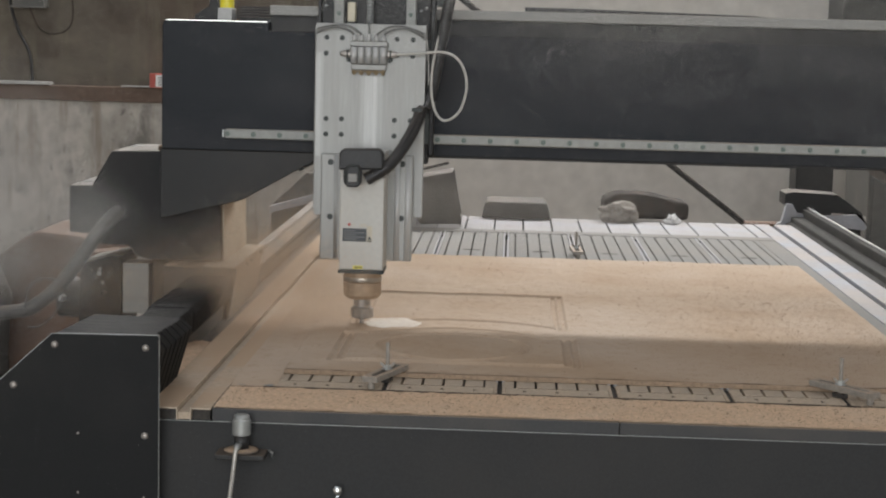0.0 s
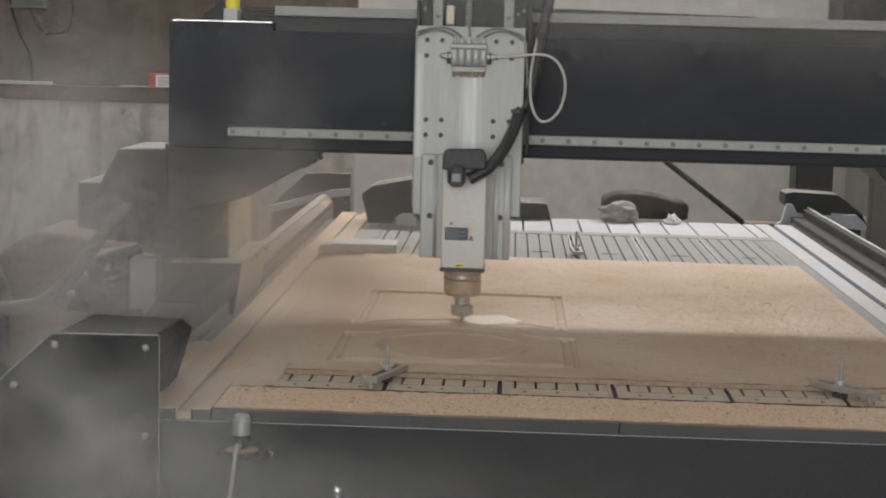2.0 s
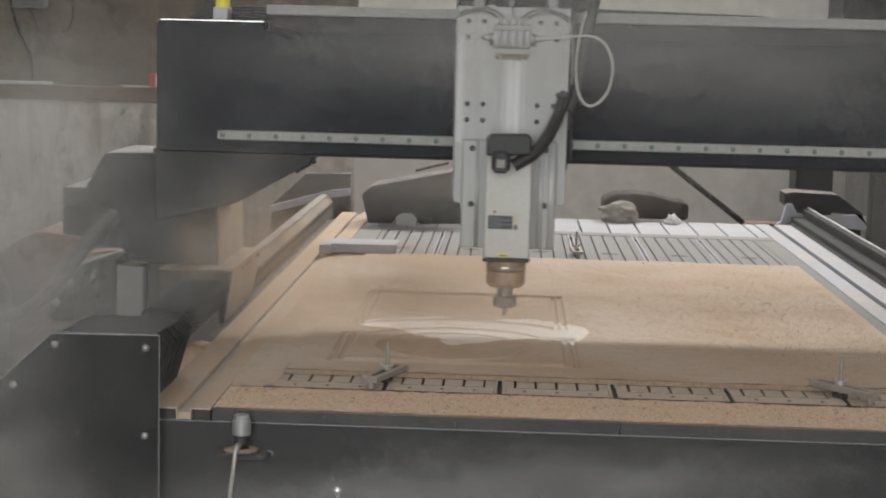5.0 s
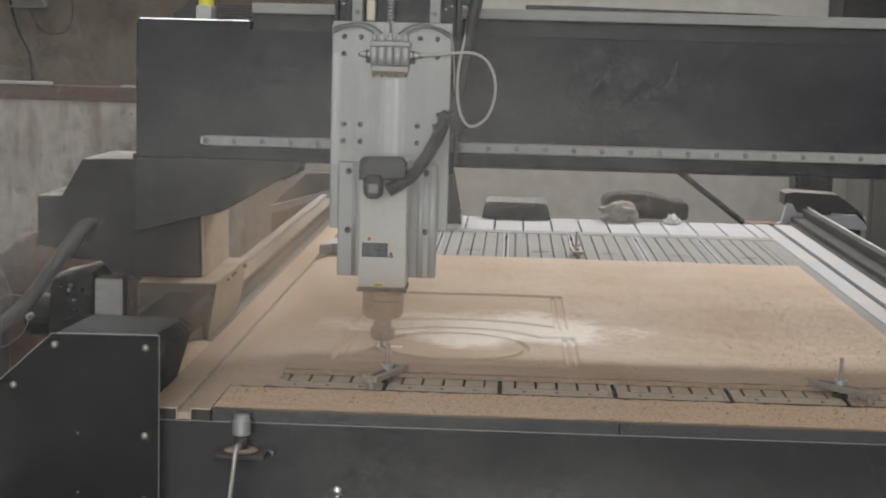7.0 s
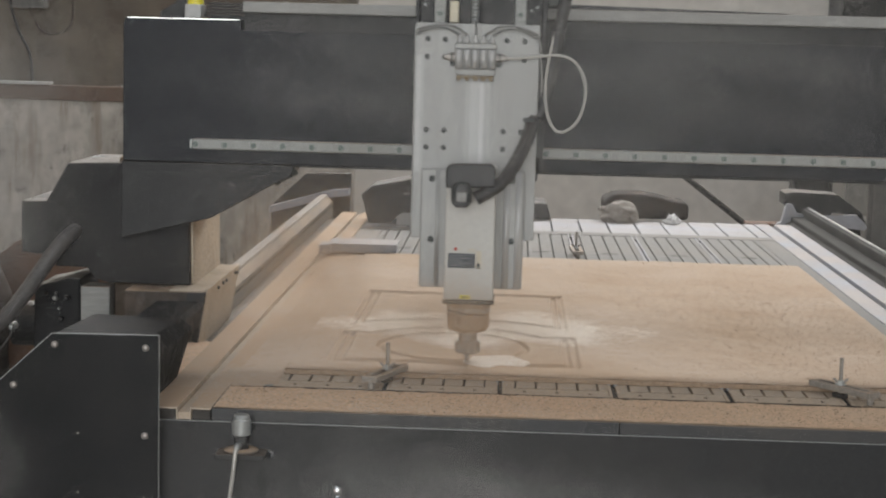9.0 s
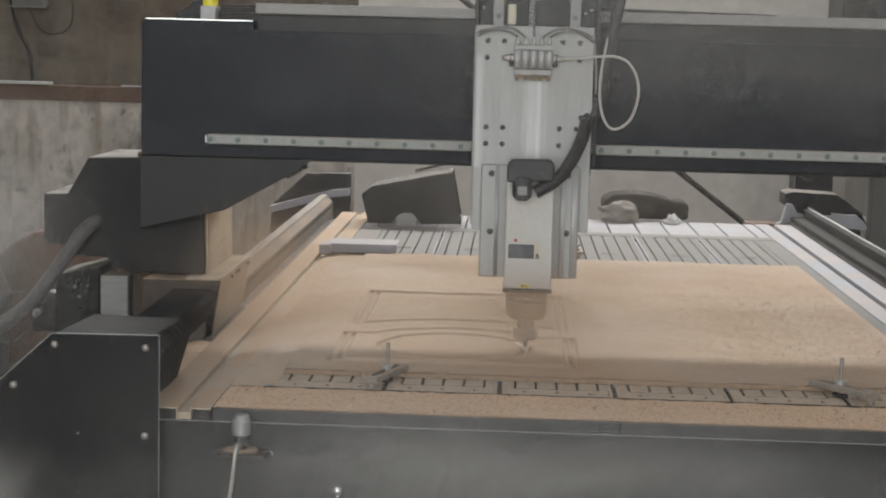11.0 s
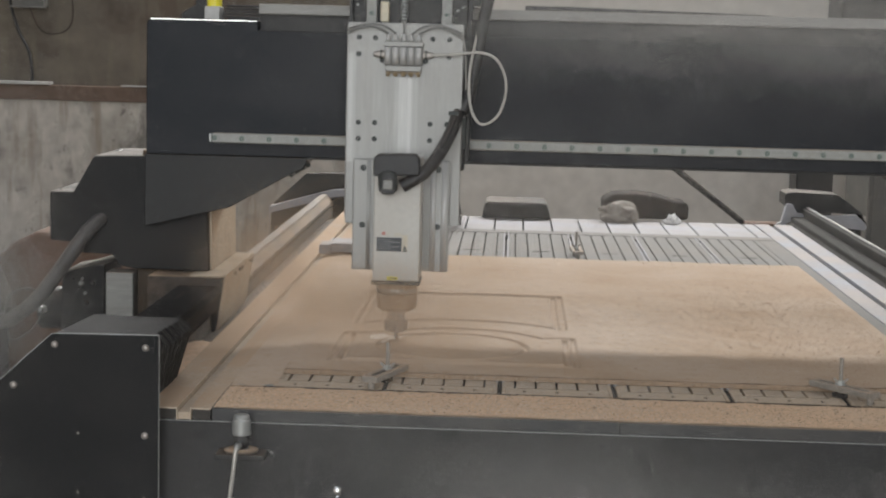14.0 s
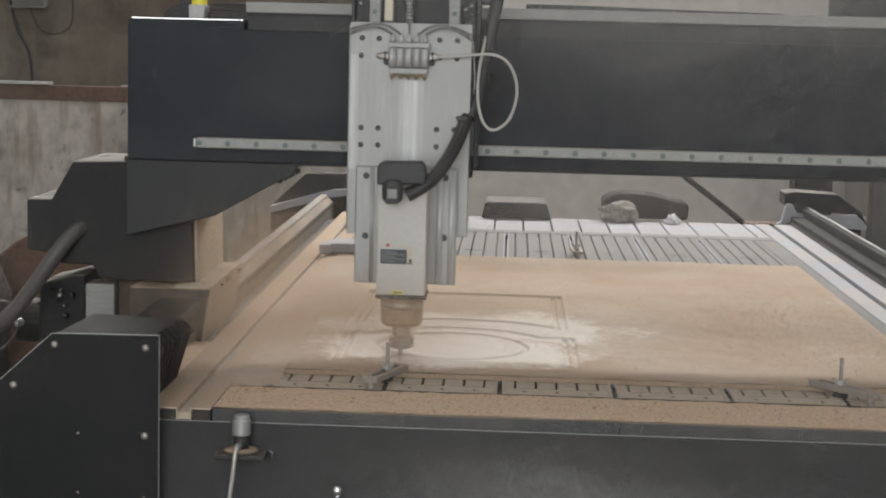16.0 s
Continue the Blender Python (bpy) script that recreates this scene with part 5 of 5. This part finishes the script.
    part("cable", tube(((0.122, yb - 0.016, 1.144), (0.150, yb - 0.012, 1.164), (0.174, yb + 0.02, 1.195), (0.195, yb + 0.07, 1.235), (0.206, yb + 0.12, 1.268), (0.213, yb + 0.17, 1.30)), 0.0132, 14, 12), RUBBER, h, "thick black motor cable", True)
    part("cable", tube(((0.130, yb - 0.006, 1.158), (0.156, yb - 0.004, 1.180), (0.182, yb + 0.03, 1.218), (0.201, yb + 0.09, 1.262), (0.209, yb + 0.16, 1.30)), 0.006, 12, 12), RUBBER, h, "thin black signal cable", True)
    part("cable_tie", box(0.190, 0.212, yb + 0.10, yb + 0.13, 1.274, 1.282, 0.001), BOLT, h)
    # oil distributor
    yo = yf - 0.020
    blk = part("oil_distributor", box(0.0545, 0.133, yo + 0.004, yf - 0.0005, 1.374, 1.412, 0.0015), ALU, h, "aluminium oil distributor block")
    part("block_head", box(0.053, 0.1345, yo - 0.001, yf - 0.0005, 1.4125, 1.4225, 0.0015), ALU, blk)
    part("block_foot", box(0.056, 0.1315, yo + 0.003, yf - 0.0005, 1.3615, 1.3735, 0.0015), ALU, blk)
    for i in range(5):
        x = 0.0615 + 0.0159 * i
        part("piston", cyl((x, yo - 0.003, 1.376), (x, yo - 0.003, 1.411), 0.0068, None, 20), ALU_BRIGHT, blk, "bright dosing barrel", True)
        part("fitting", lathe(x, yo + 0.006, ((0.0052, 1.4227), (0.0052, 1.430), (0.0034, 1.4315), (0.0034, 1.4385), (0.001, 1.4395)), 12), ALU_BRIGHT, blk, "", True)
        part("brass_stub", lathe(x, yo + 0.008, ((0.0015, 1.3505), (0.0034, 1.352), (0.0034, 1.357), (0.0042, 1.3575), (0.0042, 1.3613)), 12), BRASS, blk, "stained brass stub", True)
        if i < 4:
            part("brass_bridge", tube(((x + 0.002, yo + 0.006, 1.352), (x + 0.005, yo + 0.004, 1.358), (x + 0.011, yo + 0.004, 1.358), (x + 0.014, yo + 0.006, 1.352)), 0.0016, 6, 5), BRASS, blk)
    for x, s in ((0.0535, -1), (0.134, 1)):
        part("side_fitting", cyl((x, yo + 0.008, 1.396), (x + s * 0.014, yo + 0.008, 1.396), 0.0085, 0.0070, 6), HOLDER, blk, "steel elbow fitting")
        part("side_ring", cyl((x + s * 0.005, yo + 0.008, 1.396), (x + s * 0.008, yo + 0.008, 1.396), 0.0092, None, 16), BOLT, blk, "dark ring")
        part("side_nut", cyl((x + s * 0.014, yo + 0.008, 1.396), (x + s * 0.021, yo + 0.008, 1.396), 0.0055, None, 12), HOLDER, blk)
    for x in (0.0495, 0.1385):
        part("block_screw", lathe_y(x, yf, 1.384, ((0.0062, 0), (0.0062, 0.004), (0.003, 0.0045))), BOLT, h)
    # thin oil lines that arch from the block to the plate's edges
    for i, (xa, xe, top, ze) in enumerate(((0.0615, -0.019, 1.4520, 1.4400), (0.0774, -0.019, 1.4575, 1.4475), (0.1092, 0.212, 1.4575, 1.4415), (0.1251, 0.212, 1.4520, 1.4335))):
        s = -1 if i < 2 else 1
        part("oil_line", tube(((xa, yo + 0.006, 1.4345), (xa + s * 0.004, yo + 0.003, 1.441), (xa * 0.72 + xe * 0.28, yo - 0.001, top - 0.002), (xa * 0.45 + xe * 0.55, yo - 0.002, top), (xa * 0.18 + xe * 0.82, yo, top * 0.55 + ze * 0.45), (xe, yo + 0.006, ze)), 0.0021, 8, 10), HOSE_GREY, h, "thin grey oil line", True)
        part("line_end", cyl((xe, yo + 0.006, ze), (xe + s * 0.004, yo + 0.008, ze - 0.001), 0.003, None, 10), STEEL, h)
    part("oil_line", tube(((0.0933, yo + 0.006, 1.436), (0.0933, yo + 0.004, 1.450), (0.0915, yo + 0.008, 1.466)), 0.0021, 8, 8), HOSE_GREY, h, "", True)
    loop = ((0.154, yo + 0.008, 1.396), (0.185, yo + 0.002, 1.398), (0.220, yo - 0.006, 1.402), (0.256, yo - 0.010, 1.404), (0.284, yo - 0.012, 1.393), (0.302, yo - 0.012, 1.365), (0.3075, yo - 0.010, 1.328), (0.297, yo - 0.008, 1.285),
            (0.277, yo - 0.004, 1.262), (0.256, yo, 1.258), (0.240, yo + 0.004, 1.278), (0.2315, yo + 0.008, 1.315), (0.231, yo + 0.012, 1.36), (0.238, yo + 0.020, 1.41), (0.248, yo + 0.028, 1.455))
    part("air_hose", tube(loop, 0.0028, 10, 12), HOSE, h, "pale looped lubricant hose", True)
    part("thin_wire", tube(((0.2175, yf + 0.010, 1.43), (0.2215, yf + 0.008, 1.39), (0.2235, yf + 0.008, 1.34), (0.222, yf + 0.010, 1.30)), 0.0014, 6, 8), HOSE, h, "", True)
    return h


# steps of painted sheen for the slide plate; ALU_BRIGHT serves bright parts too
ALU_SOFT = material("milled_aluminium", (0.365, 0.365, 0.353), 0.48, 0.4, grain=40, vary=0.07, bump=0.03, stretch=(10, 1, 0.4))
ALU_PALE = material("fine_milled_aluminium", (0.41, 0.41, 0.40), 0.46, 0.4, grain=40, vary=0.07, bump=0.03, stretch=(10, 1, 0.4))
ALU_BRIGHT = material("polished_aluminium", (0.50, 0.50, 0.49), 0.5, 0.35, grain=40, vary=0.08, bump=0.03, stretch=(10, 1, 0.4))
HOSE_GREY = material("grey_nylon_line", (0.15, 0.152, 0.148), 0.35, grain=120, vary=0.1)
head = build_head()


# ---------------------------------------------------------------- dust in the air
def build_dust(label, seed, cover, radii, mat, strands=12, count=310000, length=0.030, wide=(0.25, 0.55)):
    """A drifting cloud of hair-fine wood fibres, denser along its uneven strands than at its rim; cover: the area that it veils."""
    rng = np.random.default_rng(seed)
    knots = rng.normal(0, 0.5, (strands, 3))
    drift = rng.normal(0, 0.35, (strands, 3))
    width = rng.uniform(*wide, (strands, 1))
    which = rng.integers(0, strands, count)
    along = rng.normal(0, 1.0, (count, 1))
    c = knots[which] + drift[which] * along + rng.normal(0, 1, (count, 3)) * width[which]
    c += 0.10 * np.sin(5.0 * c[:, (1, 2, 0)] + 1.3) + 0.05 * np.sin(11.0 * c[:, (2, 0, 1)])
    c *= np.array(radii)
    u = rng.normal(0, 1, (count, 3))
    u /= np.linalg.norm(u, axis=1, keepdims=True)
    v = np.cross(u, rng.normal(0, 1, (count, 3)))
    v /= np.linalg.norm(v, axis=1, keepdims=True)
    u *= length * rng.uniform(0.35, 0.65, (count, 1))
    v *= 2 * cover / (count * length)
    verts = np.stack([c + u, c - u + v, c - u - v], 1).reshape(-1)
    me = bpy.data.meshes.new("dust_cloud")
    me.vertices.add(count * 3)
    me.vertices.foreach_set("co", verts.astype(np.float32))
    me.loops.add(count * 3)
    me.loops.foreach_set("vertex_index", np.arange(count * 3, dtype=np.int32))
    me.polygons.add(count)
    me.polygons.foreach_set("loop_start", np.arange(0, count * 3, 3, dtype=np.int32))
    me.update(calc_edges=True)
    me.materials.append(mat)
    return tagged(new("dust_cloud", me), label, "dust cloud", "airborne dust", "stuff")


dust_veil = build_dust("thin tan dust blown over the sheet beside the cutter", 1, 0.042, (0.22, 0.16, 0.085), HAZE_WARM)
dust_column = build_dust("pale dust hanging before the gantry upright", 2, 0.190, (0.27, 0.16, 0.26), HAZE, 14)
dust_burst = build_dust("pale dust burst falling past the cover box", 3, 0.044, (0.15, 0.07, 0.18), HAZE, 16, wide=(0.16, 0.38))
dust_low = build_dust("faint dust drifting before the front panel", 4, 0.068, (0.40, 0.08, 0.12), HAZE)
dust_rear = build_dust("thin dust floating over the far table", 5, 0.105, (0.68, 0.35, 0.12), HAZE)
dust_spray = build_dust("warm dust blown up between the cutter and the gantry upright", 7, 0.040, (0.12, 0.18, 0.13), HAZE_WARM)
dust_mist = build_dust("thin even mist of dust before the whole machine", 8, 0.038, (0.52, 0.10, 0.34), HAZE, 20, 220000)
dust_high = build_dust("faint dust drifting before the gantry beam", 6, 0.080, (0.62, 0.10, 0.20), HAZE)

# ---------------------------------------------------------------- what moves
# seconds, cross position, gantry position, lift of the head
PATH = [
    (0, -0.4097, 3.8462, -0.0030),
    (0.5, -0.3748, 3.8605, -0.0030),
    (1, -0.3206, 3.8962, -0.0030),
    (1.5, -0.2624, 3.9205, -0.0030),
    (2, -0.1947, 3.9244, -0.0030),
    (2.5, -0.1317, 3.9192, -0.0030),
    (3, -0.0695, 3.8970, -0.0030),
    (3.5, -0.0189, 3.8645, -0.0030),
    (3.8, 0.0000, 3.8525, 0.0010),
    (4, 0.0015, 3.8468, 0.0085),
    (4.2, 0.0020, 3.8455, 0.0170),
    (4.6, -0.0300, 3.8300, 0.0350),
    (5.3, -0.1700, 3.7400, 0.0400),
    (5.9, -0.3150, 3.6450, 0.0300),
    (6.3, -0.3469, 3.6187, 0.0154),
    (6.5, -0.3459, 3.6040, 0.0109),
    (7, -0.3442, 3.5789, -0.0004),
    (7.5, -0.3253, 3.5283, -0.0004),
    (8, -0.2847, 3.4820, -0.0004),
    (8.5, -0.2315, 3.4587, -0.0004),
    (9, -0.1693, 3.4565, -0.0004),
    (9.2, -0.1460, 3.4700, -0.0004),
    (9.6, -0.1040, 3.4940, -0.0006),
    (10.1, -0.0705, 3.5410, -0.0006),
    (10.6, -0.0565, 3.5910, -0.0007),
    (11, -0.0555, 3.6300, -0.0007),
    (11.3, -0.0606, 3.6566, -0.0008),
    (11.5, -0.0710, 3.6834, -0.0008),
    (12, -0.1124, 3.7245, -0.0008),
    (12.5, -0.1661, 3.7460, -0.0008),
    (13, -0.2285, 3.7485, -0.0008),
    (13.5, -0.2820, 3.7246, -0.0008),
    (14, -0.3235, 3.6801, -0.0008),
    (14.5, -0.3429, 3.6291, -0.0008),
    (15, -0.3449, 3.5987, -0.0020),
    (15.5, -0.3344, 3.5478, -0.0020),
    (16, -0.3013, 3.4983, -0.0020),
]


def swirl(cloud, rows, spin):
    """A cloud that drifts along its rows and whirls steadily, spin in degrees about each axis in two fifths of a second."""
    t, x, y, z = np.array(rows, dtype=float).T
    walk(cloud, [(k / 8, pose(*(float(np.interp(k / 8, t, v)) for v in (x, y, z)), *(2.5 * a * k / 8 for a in spin))) for k in range(129)])


def motions():
    walk(gantry, [(t, pose(0, y, 0)) for t, x, y, z in PATH])
    walk(carriage, [(t, pose(x, y, 0)) for t, x, y, z in PATH])
    walk(head, [(t, pose(x, y, z)) for t, x, y, z in PATH])
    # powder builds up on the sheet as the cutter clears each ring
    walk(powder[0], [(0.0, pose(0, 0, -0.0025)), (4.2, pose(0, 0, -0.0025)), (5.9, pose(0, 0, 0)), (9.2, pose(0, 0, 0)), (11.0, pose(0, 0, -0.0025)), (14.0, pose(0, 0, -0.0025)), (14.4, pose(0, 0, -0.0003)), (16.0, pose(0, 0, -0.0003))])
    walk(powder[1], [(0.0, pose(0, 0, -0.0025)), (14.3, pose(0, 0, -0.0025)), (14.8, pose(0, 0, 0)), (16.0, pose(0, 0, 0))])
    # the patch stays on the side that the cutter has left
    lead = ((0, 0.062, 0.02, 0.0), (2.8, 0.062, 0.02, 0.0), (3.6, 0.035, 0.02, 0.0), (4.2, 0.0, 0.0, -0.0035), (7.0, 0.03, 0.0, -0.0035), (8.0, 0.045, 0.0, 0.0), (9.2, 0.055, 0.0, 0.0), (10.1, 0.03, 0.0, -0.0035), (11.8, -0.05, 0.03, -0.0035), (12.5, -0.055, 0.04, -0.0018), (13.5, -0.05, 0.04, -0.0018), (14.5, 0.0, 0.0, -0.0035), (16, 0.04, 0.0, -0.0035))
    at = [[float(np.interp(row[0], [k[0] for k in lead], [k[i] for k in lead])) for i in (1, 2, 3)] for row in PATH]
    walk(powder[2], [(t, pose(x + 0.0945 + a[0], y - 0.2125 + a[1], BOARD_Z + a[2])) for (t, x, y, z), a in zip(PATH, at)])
    veil = ((0, -0.14, -0.18), (3, -0.12, -0.22), (4.2, -0.10, -0.22), (6.3, 0.0, -0.36), (9.0, 0.06, -0.40), (11.3, 0.16, -0.36), (13.5, 0.15, -0.38), (14.8, 0.0, -0.34), (16, -0.02, -0.32))
    when, aside, before = zip(*veil)
    swirl(dust_veil, [(t, x + float(np.interp(t, when, aside)), y + float(np.interp(t, when, before)), 0.89) for t, x, y, z in PATH], (0, 0, 95))
    swirl(dust_column, [(0, -1.36, 3.40, 1.0), (0.6, -1.16, 3.36, 0.96), (1.2, -0.82, 3.3, 0.93), (2.5, -0.85, 3.22, 1.08), (4, -0.92, 3.2, 1.13), (5.2, -0.98, 3.25, 1.06), (6.5, -1.16, 3.3, 1.06), (9, -1.32, 3.3, 1.04), (11.5, -1.22, 3.3, 1.0), (13.2, -1.20, 3.28, 0.96), (14.4, -1.24, 3.3, 0.98), (16, -1.36, 3.3, 0.98)], (0, 100, 0))
    swirl(dust_burst, [(0, -0.92, 3.1, 1.06), (0.6, -0.76, 2.85, 1.0), (1, -0.60, 2.72, 0.93), (1.5, -0.60, 2.64, 0.80), (2.2, -0.70, 2.62, 0.78), (3.5, -0.73, 2.60, 0.78), (4.2, -0.76, 2.60, 0.76), (6.5, -1.08, 2.60, 0.62), (8, -1.18, 2.60, 0.60), (9, -1.02, 2.60, 0.60), (11.5, -0.93, 2.60, 0.68), (13.2, -0.93, 2.60, 0.66), (15, -1.14, 2.60, 0.60), (16, -1.24, 2.60, 0.58)], (0, -105, 0))
    swirl(dust_low, [(0, -1.0, 2.60, 0.40), (0.7, -0.85, 2.60, 0.46), (1.3, -0.46, 2.62, 0.66), (4, -0.28, 2.62, 0.70), (5.2, -0.1, 2.60, 0.66), (6.5, 0.15, 2.60, 0.58), (9.2, 0.1, 2.58, 0.62), (11.3, 0.0, 2.60, 0.73), (12.8, 0.04, 2.60, 0.72), (14.5, 0.15, 2.60, 0.62), (16, 0.25, 2.60, 0.60)], (165, 0, 0))
    swirl(dust_spray, [(0, -0.47, 3.72, 0.94), (1.5, -0.48, 3.80, 0.93), (4.2, -0.54, 3.85, 0.95), (6.5, -0.52, 3.75, 0.96), (9.2, -0.48, 3.60, 0.94), (11.5, -0.56, 3.75, 0.95), (16, -0.52, 3.70, 0.95)], (0, 90, 0))
    swirl(dust_mist, [(0, -1.9, 2.3, 0.95), (3.5, -1.6, 2.3, 0.95), (6.3, -0.25, 2.3, 1.0), (9.2, -0.15, 2.3, 0.98), (11.5, -0.12, 2.3, 0.92), (14.0, -0.05, 2.3, 0.95), (16, 0.20, 2.3, 1.02)], (0, 45, 0))
    swirl(dust_rear, [(0, -0.18, 4.95, 0.99), (8, 0.05, 4.95, 1.0), (16, 0.15, 4.95, 0.99)], (100, 0, 0))
    swirl(dust_high, [(0, 0.45, 3.2, 1.56), (4.2, 0.35, 3.2, 1.58), (6.3, -0.12, 3.1, 1.30), (7.5, 0.02, 3.0, 1.32), (9.2, 0.28, 3.05, 1.36), (11.5, 0.48, 3.05, 1.50), (16, 0.52, 3.05, 1.53)], (80, 0, 0))


motions()
